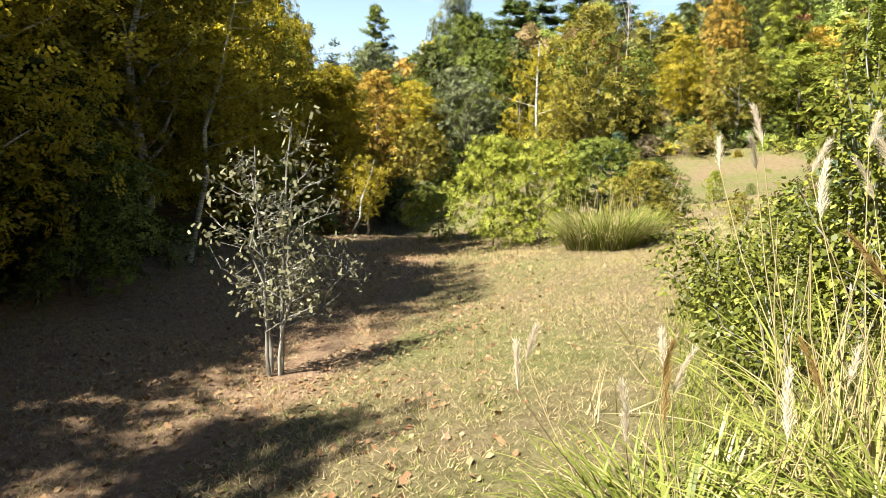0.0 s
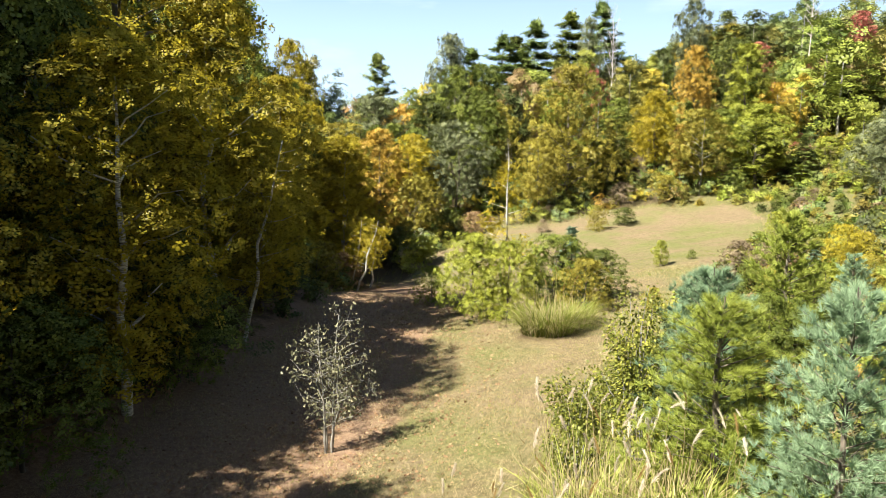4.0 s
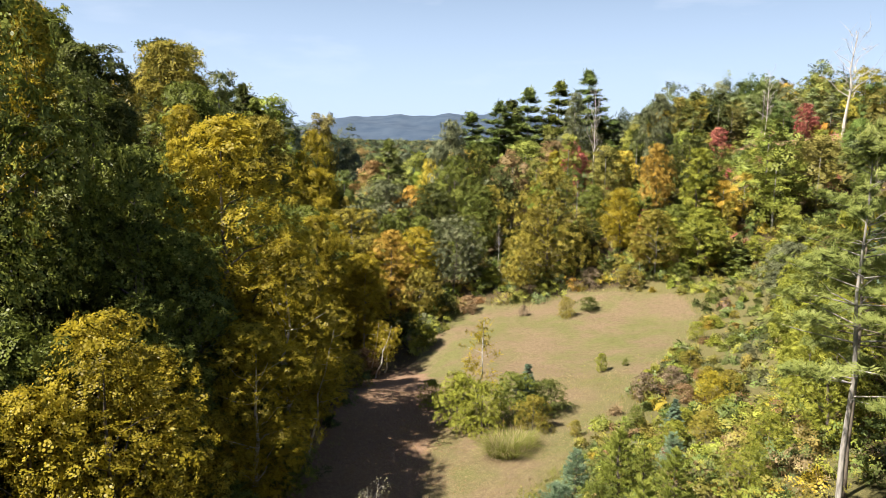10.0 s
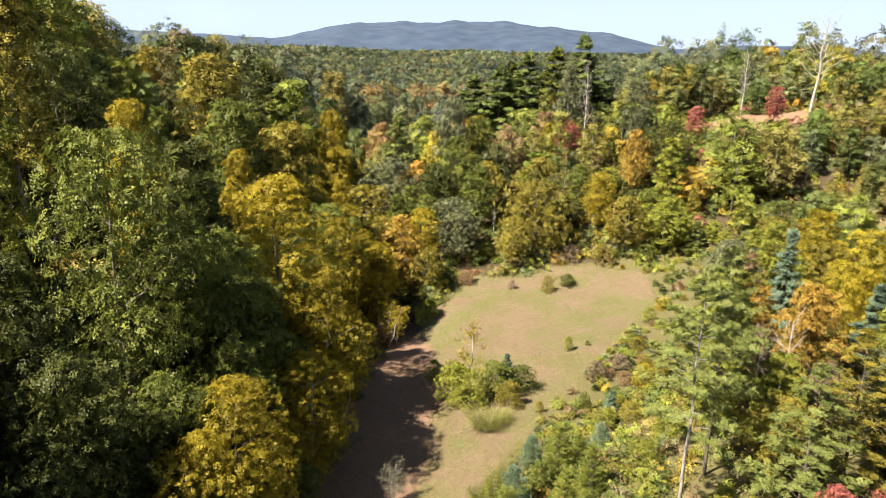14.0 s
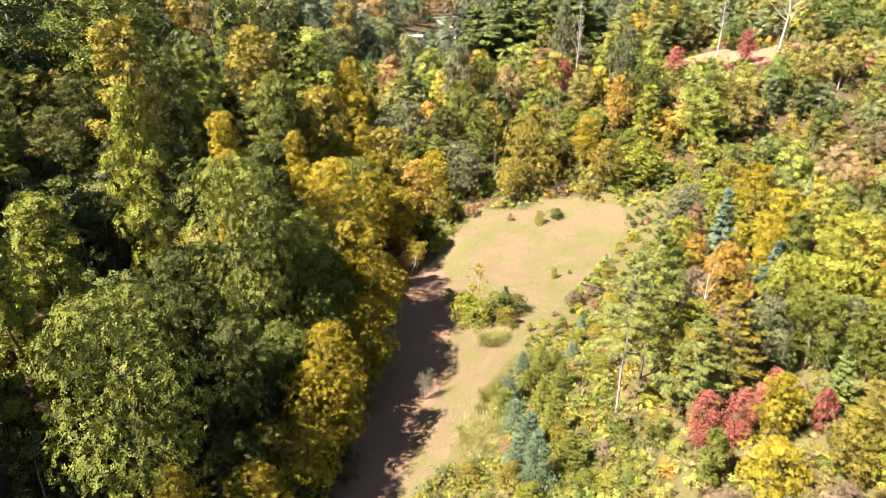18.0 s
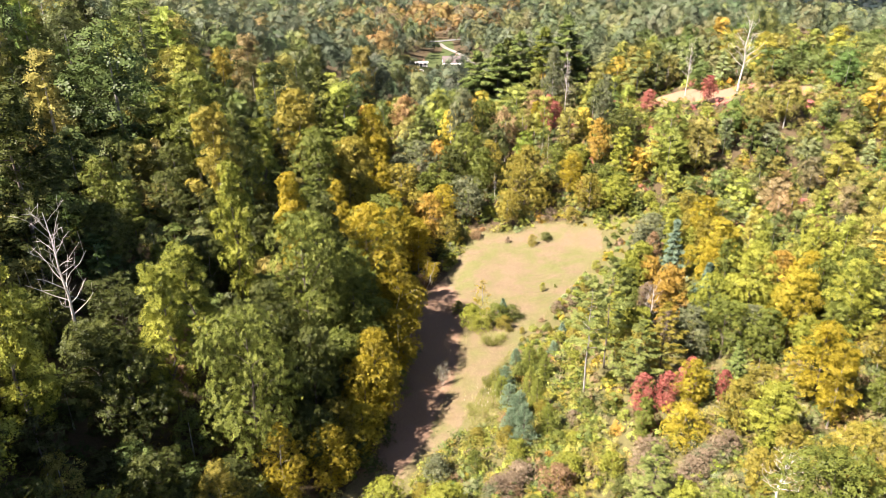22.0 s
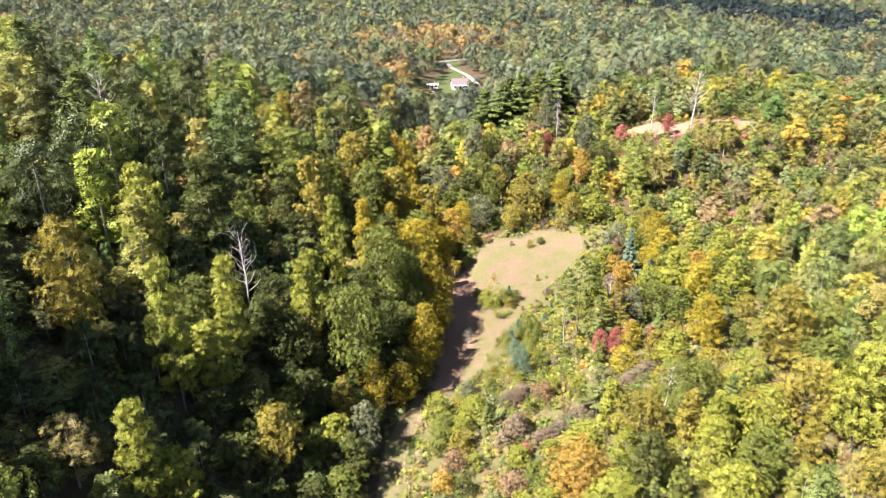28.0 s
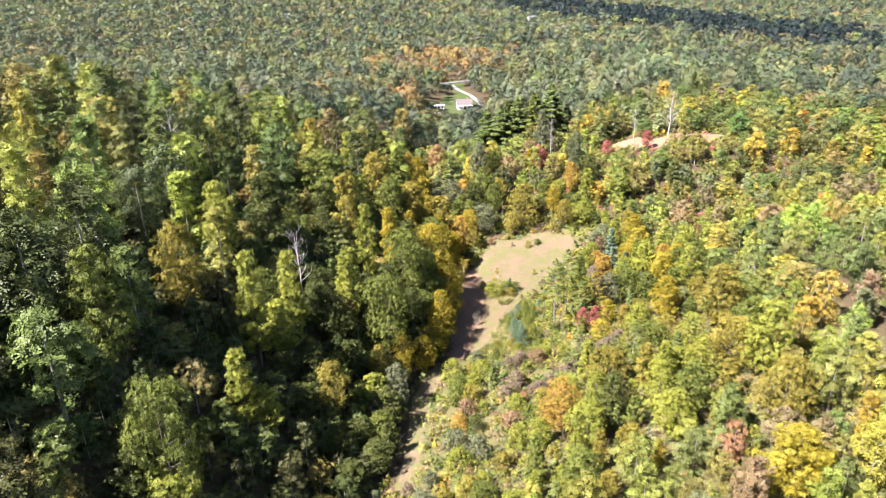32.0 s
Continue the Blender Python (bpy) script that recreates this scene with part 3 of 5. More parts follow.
def bare_tree(H, W, seed, twigs=26):
    """Dead or leafless: trunk, limbs and forked twigs."""
    g = np.random.default_rng(seed)
    r0 = 0.017 * H
    top = np.array([g.normal() * 0.05 * H, g.normal() * 0.05 * H, H * 0.93])
    parts = [limb((0, 0, -0.4), top, r0, r0 * 0.15, 6, 0.015 * H, 6, g)]
    for i in range(twigs):
        w = 0.35 + 0.62 * (i + 0.5) / twigs
        a = i * 2.4 + g.uniform(-0.5, 0.5)
        L = 0.5 * W * g.uniform(0.5, 1.05) * (1.15 - 0.6 * w)
        e = top * w + np.array([L * np.cos(a), L * np.sin(a), L * g.uniform(0.35, 1.0)])
        parts.append(limb(top * w, e, r0 * 0.38 * (1.1 - w), r0 * 0.06, 5, 0.05 * L, 3, g))
        for _ in range(3):
            m = top * w + (e - top * w) * g.uniform(0.4, 0.95)
            parts.append(limb(m, m + g.normal(size=3) * 0.25 * L + (0, 0, 0.22 * L), r0 * 0.09, r0 * 0.03, 3, 0.0, 1, g))
    return join(parts)


# prototypes: kind -> list of (height, width, trunk, crown), fine ones for what stands near
BUILDS = {
    "oak": lambda n, s, sd: (12, 9.0, *broadleaf("round", 12, 9.0, 2.6, 46, n, s, sd)),
    "maple": lambda n, s, sd: (12, 7.2, *broadleaf("oval", 12, 7.2, 2.2, 42, n, s, sd)),
    "poplar": lambda n, s, sd: (12, 4.6, *broadleaf("column", 12, 4.6, 1.9, 40, n, s * 0.85, sd)),
    "birch": lambda n, s, sd: (12, 6.6, *broadleaf("oval", 12, 6.6, 1.5, 48, n, s * 0.85, sd, 0.5)),
    "dome": lambda n, s, sd: (12, 10.5, *broadleaf("dome", 12, 10.5, 0.5, 52, n, s * 1.1, sd)),
    "shrub": lambda n, s, sd: (3, 3.2, *broadleaf("shrub", 3, 3.2, 0.15, 26, n, s * 0.42, sd)),
    "pine": lambda n, s, sd: (14, 7.0, *conifer(14, 7.0, 3.2, 17, 5, n, s * 1.15, sd, 0.08, 0.12, 0.62)),
    "tallpine": lambda n, s, sd: (14, 7.0, *conifer(14, 7.0, 5.8, 12, 5, n, s * 1.15, sd, 0.05, 0.12, 0.5)),
    "spruce": lambda n, s, sd: (8, 4.0, *conifer(8, 4.0, 0.4, 16, 7, n, s * 0.85, sd, 0.06, 0.04, 0.9)),
}
PROTO, MEDIUM, FINE = {}, {}, {}
for kn, (kind, make) in enumerate(BUILDS.items()):
    many = 700 if kind == "shrub" else 1150
    PROTO[kind] = []
    MEDIUM[kind] = []
    FINE[kind] = []
    for v in range(4 if kind in ("oak", "maple", "shrub") else 3):
        for store, count, size, tag in ((PROTO, many, 0.70, ""), (MEDIUM, int(many * 1.25), 0.64, "_medium"), (FINE, int(many * 2.5), 0.47, "_fine")):
            if kind in ("pine", "tallpine") and store is FINE:
                count, size = int(many * 2.5), 0.34
            if kind in ("pine", "tallpine") and store is MEDIUM:
                count = int(many * 2.2)
            H, W, tr_, cr_ = make(count, size, 100 * kn + v + 11)
            tm = raw_mesh(kind + "_trunk" + tag, *tr_, [BARK["brown"]], smooth=True)
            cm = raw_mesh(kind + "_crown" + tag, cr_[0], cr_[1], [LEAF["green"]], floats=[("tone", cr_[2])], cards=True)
            store[kind].append((H, W, tm, cm, tr_, cr_))
BARE = [raw_mesh("bare_tree", *bare_tree(12, 7, 900 + v), [BARK["dead"]], smooth=True) for v in range(3)]

PLACED = []     # x, y, half width of what stands already
COLOUR_WORD = {"gold": "golden yellow", "yellow": "bright yellow", "lime": "yellow-green", "green": "green", "olive": "olive green", "dark": "dark green",
               "orange": "orange", "red": "red", "rust": "rusty brown", "gray": "grey-green", "tan": "dry tan", "pine": "green", "palepine": "pale green", "blue": "blue-green", "blueneedle": "blue-green", "greenneedle": "yellow-green"}
KIND_WORD = {"oak": ("oak_tree", "broad-crowned oak"), "maple": ("maple_tree", "oval-crowned maple"), "poplar": ("poplar_tree", "narrow tall poplar"),
             "birch": ("birch_tree", "airy slender birch"), "dome": ("beech_tree", "low-skirted dense beech"), "shrub": ("shrub", "bushy many-stemmed shrub"),
             "pine": ("pine_tree", "layered white pine"), "tallpine": ("pine_tree", "tall bare-trunked white pine"), "spruce": ("spruce_tree", "conical young spruce")}


def upright(name, mesh, parent, material=None):
    ob = new(name, mesh)
    ob.parent = parent
    if material:
        ob.material_slots[0].link = 'OBJECT'
        ob.material_slots[0].material = material
    return ob


def tree(kind, hue, x, y, h, w=None, where="on the wooded slope", bark="brown", fine=None, turn=None, variant=None, sink=0.0):
    """One tree or shrub, standing on the land, with trunk and crown."""
    if fine is None:
        fine = -24 < x < 24 and -20 < y < 42
    rows = (FINE if fine else MEDIUM)[kind]
    H, W, tm, cm = rows[int(rng.integers(len(rows))) if variant is None else variant][:4]
    w = w or h * W / H
    name, word = KIND_WORD[kind]
    e = new(name)
    e.empty_display_size = 0.3
    e.matrix_basis = Matrix.LocRotScale((x, y, float(height(x, y)) - sink), Euler((0, 0, rng.uniform(0, 6.28) if turn is None else turn)), (w / W, w / W, h / H))
    upright("trunk", tm, e, BARK[bark])
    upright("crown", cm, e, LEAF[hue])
    tagged(e, f"{COLOUR_WORD[hue]} {word} {where}", "shrub" if kind == "shrub" else "tree", group="shrubs of the clearing" if kind == "shrub" else "trees round the clearing")
    PLACED.append((x, y, 0.5 * w))
    return e


def dead_tree(x, y, h, w, where, variant=0, turn=0.0):
    ob = new("dead_tree", BARE[variant])
    ob.matrix_basis = Matrix.LocRotScale((x, y, float(height(x, y))), Euler((0, 0, turn)), (w / 7, w / 7, h / 12))
    tagged(ob, f"bleached leafless dead tree {where}", "tree", group="dead trees")
    PLACED.append((x, y, 0.35 * w))
    return ob

# ---- trees that can be told apart, one by one: wooded slope beside the track ----
EDGE = "at the edge of the track"
SLOPE = "on the steep wooded slope"
tree("birch", "gold", -13.0, 24.0, 17.9, 11.4, EDGE, variant=0)
tree("birch", "gold", -9.0, 21.5, 13.1, 7.8, EDGE, "white", variant=1)
tree("birch", "gold", -8.6, 12.5, 10.5, 7.2, EDGE, "white", variant=2)
tree("birch", "gold", -10.6, 2.2, 13.6, 7.2, EDGE, variant=1)
tree("birch", "gold", -11.4, -0.8, 12.0, 6.4, EDGE, variant=2)
tree("birch", "gold", -11.2, 6.9, 10.5, 6.4, EDGE, variant=0)
tree("birch", "gold", -8.3, 26.5, 8.9, 6.2, EDGE, variant=0)
tree("birch", "yellow", -11.6, -4.0, 8.0, 5.6, EDGE, variant=2)
tree("birch", "gold", -14.4, -8.6, 8.4, 6.0, EDGE, variant=0)
tree("birch", "gold", -18.4, -12.6, 11.0, 5.2, EDGE, "gray", variant=1)
tree("maple", "gold", -11.2, 44.0, 13.0, 7.0, EDGE)
tree("birch", "gold", -8.2, 52.0, 10.5, 7.8, EDGE)
tree("birch", "orange", -5.4, 60.0, 11.0, 7.2, EDGE)
tree("maple", "gold", -2.6, 66.0, 9.5, 6.5, EDGE)
tree("birch", "gold", -12.0, 56.0, 12.6, 8.4, EDGE)
tree("shrub", "green", -8.2, 15.5, 3.6, 4.6, EDGE)
tree("shrub", "green", -9.4, 9.0, 4.2, 5.0, EDGE)
tree("shrub", "dark", -10.2, 17.5, 4.6, 5.2, EDGE)
tree("shrub", "green", -8.6, 31.0, 3.6, 4.4, EDGE)
tree("shrub", "olive", -7.6, 38.0, 3.2, 4.0, EDGE)
tree("shrub", "rust", -6.6, 43.5, 2.8, 3.4, EDGE)
tree("shrub", "dark", -3.2, 55.0, 3.2, 3.8, EDGE)
tree("shrub", "lime", -1.0, 52.0, 2.6, 3.0, EDGE)
tree("shrub", "olive", -11.0, 5.0, 4.2, 5.0, EDGE)
tree("shrub", "dark", -10.6, -1.0, 4.4, 5.2, EDGE)
tree("shrub", "dark", -12.0, -6.0, 4.6, 5.6, EDGE)
tree("shrub", "green", -11.4, 12.4, 5.0, 5.4, EDGE)
tree("shrub", "green", -10.8, 22.0, 4.6, 5.2, EDGE)
tree("shrub", "dark", -11.6, 27.0, 4.6, 5.2, EDGE)
tree("maple", "green", -14.4, 2.4, 11.5, 7.0, EDGE)
tree("maple", "olive", -14.2, -4.6, 8.5, 6.0, EDGE)
tree("maple", "green", -12.6, 9.4, 10.5, 6.5, EDGE)
tree("maple", "green", -13.6, 17.4, 11.0, 6.5, EDGE)
# next three added up-slope to keep the sun off the track
tree("maple", "dark", -16.8, -2.6, 14.5, 7.5, SLOPE)
tree("maple", "dark", -22.0, 1.0, 13.5, 7.5, SLOPE)
tree("oak", "dark", -23.2, -4.8, 14.5, 9.0, SLOPE)
tree("maple", "dark", -16.2, -7.6, 9.5, 6.0, SLOPE)
tree("oak", "green", -21.4, -10.5, 20.0, 10.5, SLOPE, fine=True, variant=2)
tree("maple", "dark", -22.6, -15.5, 7.0, 6.0, SLOPE)
tree("oak", "dark", -31.0, -14.0, 12.0, 8.5, SLOPE)
tree("maple", "dark", -27.5, -20.0, 9.0, 7.0, SLOPE)
tree("shrub", "dark", -10.4, 34.6, 4.2, 4.8, EDGE)
tree("oak", "green", -18.8, 7.5, 20.5, 11.0, SLOPE, variant=0)
tree("oak", "dark", -19.8, -17.4, 7.0, 6.5, SLOPE, variant=1)
tree("maple", "green", -14.6, 13.5, 15.0, 8.0, SLOPE)
tree("oak", "green", -13.2, 33.0, 12.5, 7.5, SLOPE)
tree("poplar", "gold", -22.8, 19.8, 17.0, 5.0, SLOPE)
tree("poplar", "gold", -18.4, 31.5, 15.0, 4.6, SLOPE)
tree("poplar", "lime", -26.8, 8.6, 20.0, 5.4, SLOPE)
tree("poplar", "lime", -29.2, -9.0, 18.0, 5.5, SLOPE)
tree("poplar", "lime", -37.8, -18.5, 19.5, 6.0, SLOPE)
# hue set dark in place of shade on this maple
tree("maple", "dark", -34.5, -12.7, 11.5, 7.0, SLOPE)
tree("poplar", "lime", -29.4, -2.5, 15.0, 6.0, SLOPE)
tree("poplar", "lime", -41.0, -31.5, 22.0, 6.0, SLOPE)
tree("maple", "olive", -52.3, -30.1, 19.0, 8.5, SLOPE)
tree("maple", "lime", -53.4, -5.7, 18.5, 8.0, SLOPE)
tree("maple", "lime", -38.6, -25.6, 12.5, 8.0, SLOPE)
tree("poplar", "lime", -39.6, -47.2, 15.5, 5.6, SLOPE)
tree("maple", "olive", -29.4, -32.2, 12.0, 7.0, SLOPE)
tree("maple", "lime", -36.8, -45.6, 11.0, 6.0, SLOPE)
tree("oak", "green", -43.4, -65.0, 22.0, 10.0, SLOPE)
tree("maple", "green", -55.2, -51.0, 20.0, 9.0, SLOPE)
tree("maple", "lime", -42.2, -69.0, 12.0, 8.0, SLOPE)
tree("birch", "gray", -18.9, -22.0, 10.5, 5.5, SLOPE)
tree("birch", "olive", -22.4, -19.0, 11.0, 5.5, SLOPE)
tree("spruce", "dark", -20.4, 63.0, 17.0, 7.0, SLOPE)
tree("pine", "dark", -30.6, 91.0, 20.0, 8.0, SLOPE)
tree("pine", "green", -25.0, 76.0, 18.0, 8.0, SLOPE)
tree("poplar", "lime", -40.0, 82.6, 16.0, 6.0, SLOPE)
tree("poplar", "lime", -31.0, 38.0, 15.5, 5.5, SLOPE)
tree("maple", "gold", -18.5, 85.0, 19.0, 7.5, SLOPE)
tree("poplar", "gold", -17.0, 79.0, 14.0, 6.5, SLOPE)
tree("pine", "palepine", -7.8, 88.6, 18.0, 8.0, "behind the clearing")
tree("oak", "dark", -33.0, 28.6, 14.5, 9.0, SLOPE)
dead_tree(-38.0, -7.8, 18.0, 7.0, SLOPE, 1)
dead_tree(-75.5, 34.6, 18.0, 8.0, SLOPE, 1)
dead_tree(-13.4, 19.0, 7.0, 5.0, SLOPE, 2, 1.0)

# ---- woods at the head of the clearing ----
BACK = "behind the clearing"
tree("dome", "olive", 14.0, 68.5, 14.2, 12.0, BACK, variant=0)
tree("maple", "gold", 23.6, 70.0, 9.4, 5.6, BACK)
tree("maple", "lime", 31.0, 62.0, 8.2, 8.0, BACK)
tree("spruce", "dark", 18.6, 70.0, 6.4, 4.2, BACK)
tree("spruce", "green", 27.0, 70.0, 7.2, 4.2, BACK)
tree("oak", "dark", 35.6, 80.0, 9.6, 8.0, BACK)
tree("maple", "orange", 30.0, 77.0, 11.0, 5.0, BACK)
tree("maple", "gray", 32.6, 86.0, 15.0, 6.0, BACK)
tree("maple", "green", 2.0, 82.0, 14.5, 8.0, BACK)
tree("maple", "dark", -1.0, 77.0, 12.0, 7.5, BACK)
tree("maple", "green", 5.6, 76.0, 11.0, 6.5, BACK)
tree("maple", "red", 22.0, 97.5, 11.0, 4.0, BACK)
tree("maple", "red", 24.0, 100.0, 8.0, 4.0, BACK)
tree("poplar", "yellow", 19.5, 99.0, 10.0, 4.0, BACK)
tree("pine", "pine", 12.0, 124.0, 22.0, 13.0, BACK, "gray")
tree("pine", "pine", 18.0, 126.0, 23.0, 13.0, BACK, "gray")
tree("pine", "green", 24.0, 124.0, 22.0, 13.0, BACK, "gray")
tree("pine", "pine", 30.5, 128.0, 22.5, 13.0, BACK, "gray")
tree("pine", "dark", 15.0, 130.0, 22.0, 13.0, BACK, "gray")
tree("pine", "pine", 6.5, 127.0, 21.0, 13.0, BACK, "gray")
tree("maple", "gray", 1.8, 92.0, 19.5, 7.0, BACK)
tree("oak", "green", 6.4, 96.0, 15.0, 8.0, BACK)
tree("birch", "gray", 25.0, 112.0, 19.0, 6.0, BACK, "gray")
tree("maple", "red", 56.0, 89.0, 6.5, 4.2, "below a bare clay bank")
tree("maple", "red", 44.0, 92.0, 6.0, 4.0, "below a bare clay bank")
dead_tree(63.6, 92.0, 17.0, 9.0, "on a bare clay bank", 0, 0.7)
dead_tree(54.0, 98.0, 13.0, 4.0, "on a bare clay bank", 2, 0.2)
dead_tree(27.5, 106.0, 19.0, 4.0, BACK, 1)
dead_tree(8.2, 74.2, 6.0, 1.6, "at the head of the clearing", 2)
RIM = "along the rim of the meadow"
tree("shrub", "olive", 14.2, 55.0, 2.3, 2.0, RIM, fine=True)
tree("shrub", "dark", 17.0, 56.6, 1.6, 2.8, RIM, fine=True)
tree("shrub", "olive", 22.7, 62.9, 2.6, 3.8, RIM)
tree("shrub", "green", 28.4, 60.6, 2.6, 3.2, RIM)
tree("shrub", "tan", 9.8, 57.4, 1.3, 1.3, RIM, fine=True)
tree("shrub", "tan", 19.0, 64.8, 2.2, 3.4, RIM)
tree("shrub", "rust", 3.8, 60.4, 2.2, 2.8, RIM)
tree("shrub", "lime", 6.8, 67.6, 2.8, 3.4, RIM)
tree("shrub", "dark", 1.2, 60.6, 2.6, 3.2, RIM)
tree("shrub", "lime", 13.8, 36.2, 1.7, 1.2, "alone in the dry meadow", fine=True)
tree("shrub", "olive", 9.0, 22.2, 1.1, 1.0, "alone in the dry meadow", fine=True)
tree("shrub", "green", 16.0, 36.9, 0.6, 0.6, "alone in the dry meadow", fine=True)
tree("shrub", "tan", 15.0, 27.8, 2.0, 2.4, RIM, fine=True)
tree("shrub", "tan", 17.6, 29.6, 1.9, 2.2, RIM, fine=True)
tree("shrub", "rust", 17.2, 26.2, 1.5, 1.8, RIM, fine=True)
tree("shrub", "yellow", 18.6, 25.0, 2.5, 2.4, RIM, fine=True)
tree("spruce", "blue", 14.6, 20.4, 2.2, 1.6, RIM, fine=True)

# ---- the thicket in the middle of the clearing ----
THICKET = "in the thicket of the clearing"
tree("shrub", "lime", 1.7, 26.0, 4.1, 4.1, THICKET, fine=True)
tree("shrub", "lime", 3.2, 24.6, 3.7, 3.8, THICKET, fine=True)
tree("shrub", "green", 5.6, 26.2, 3.6, 3.8, THICKET, fine=True)
tree("shrub", "dark", 8.0, 27.2, 2.4, 3.6, THICKET, fine=True)
tree("shrub", "olive", 6.6, 24.0, 2.4, 2.8, THICKET, fine=True)
tree("spruce", "blue", 6.6, 27.6, 3.6, 2.6, THICKET, fine=True)
tree("shrub", "lime", -0.2, 31.8, 2.2, 2.2, THICKET, fine=True)

# ---- the brushy slope: pines, maples and saplings ----
BRUSH = "in the brush beside the meadow"
tree("tallpine", "palepine", 14.4, 3.0, 16.2, 6.2, BRUSH, "gray", fine=True, variant=0)
tree("tallpine", "palepine", 18.0, 8.6, 15.5, 5.6, BRUSH, "brown", fine=True, variant=1)
tree("pine", "palepine", 19.6, 0.4, 11.0, 6.0, BRUSH, "brown", fine=True, variant=2)
tree("pine", "olive", 22.8, 2.2, 11.0, 6.0, BRUSH, "brown", fine=True, variant=0)
tree("birch", "red", 19.4, -3.0, 5.8, 2.9, BRUSH, fine=True)
tree("birch", "red", 21.8, -3.8, 5.6, 2.9, BRUSH, fine=True)
tree("birch", "red", 24.8, -2.2, 5.6, 2.9, BRUSH, fine=True)
tree("shrub", "red", 19.6, -6.6, 3.6, 2.2, BRUSH, fine=True)
tree("shrub", "red", 27.6, -4.4, 4.0, 2.2, BRUSH, fine=True)
tree("pine", "palepine", 15.6, -20.4, 9.5, 5.5, BRUSH, fine=True)
tree("birch", "rust", 30.2, 33.2, 9.5, 3.6, BRUSH, "gray")
tree("spruce", "blue", 32.6, 30.6, 11.5, 5.0, BRUSH)
tree("maple", "orange", 27.6, 16.0, 10.0, 5.6, BRUSH)
tree("spruce", "blue", 33.2, 17.6, 8.5, 5.0, BRUSH)
tree("maple", "yellow", 39.0, 29.4, 11.0, 7.0, BRUSH)
tree("maple", "lime", 35.0, 8.6, 12.0, 7.0, BRUSH)
tree("maple", "gold", 36.0, 24.0, 9.0, 5.0, BRUSH)
tree("maple", "lime", 31.0, 10.6, 9.0, 5.5, BRUSH)
tree("oak", "lime", 46.7, 17.8, 12.0, 7.5, BRUSH)
tree("maple", "olive", 40.0, -22.0, 14.0, 8.5, BRUSH)
tree("oak", "olive", 36.8, -36.2, 11.5, 8.5, BRUSH)
tree("oak", "olive", 38.4, -52.0, 12.0, 8.5, BRUSH)
tree("maple", "yellow", 33.6, -65.8, 11.5, 9.0, BRUSH)
tree("maple", "lime", 40.5, -41.0, 15.0, 8.5, BRUSH)
tree("maple", "lime", 24.6, -48.0, 9.0, 7.0, BRUSH)
tree("oak", "olive", 30.2, -22.8, 8.0, 6.0, BRUSH)
tree("maple", "green", 33.4, 0.2, 7.5, 5.0, BRUSH)
tree("oak", "lime", 12.2, -28.0, 5.0, 6.2, BRUSH)
tree("maple", "lime", 5.8, -40.6, 6.0, 4.6, BRUSH)
tree("shrub", "red", 4.6, -26.0, 2.4, 1.8, BRUSH)
tree("shrub", "gray", -8.4, -37.6, 4.8, 5.0, BRUSH)
tree("shrub", "lime", 2.5, -39.2, 5.0, 5.0, BRUSH)
dead_tree(24.9, -22.4, 7.5, 5.0, BRUSH, 1, 2.0)
dead_tree(24.6, 13.0, 9.0, 4.0, BRUSH, 2, 2.0)

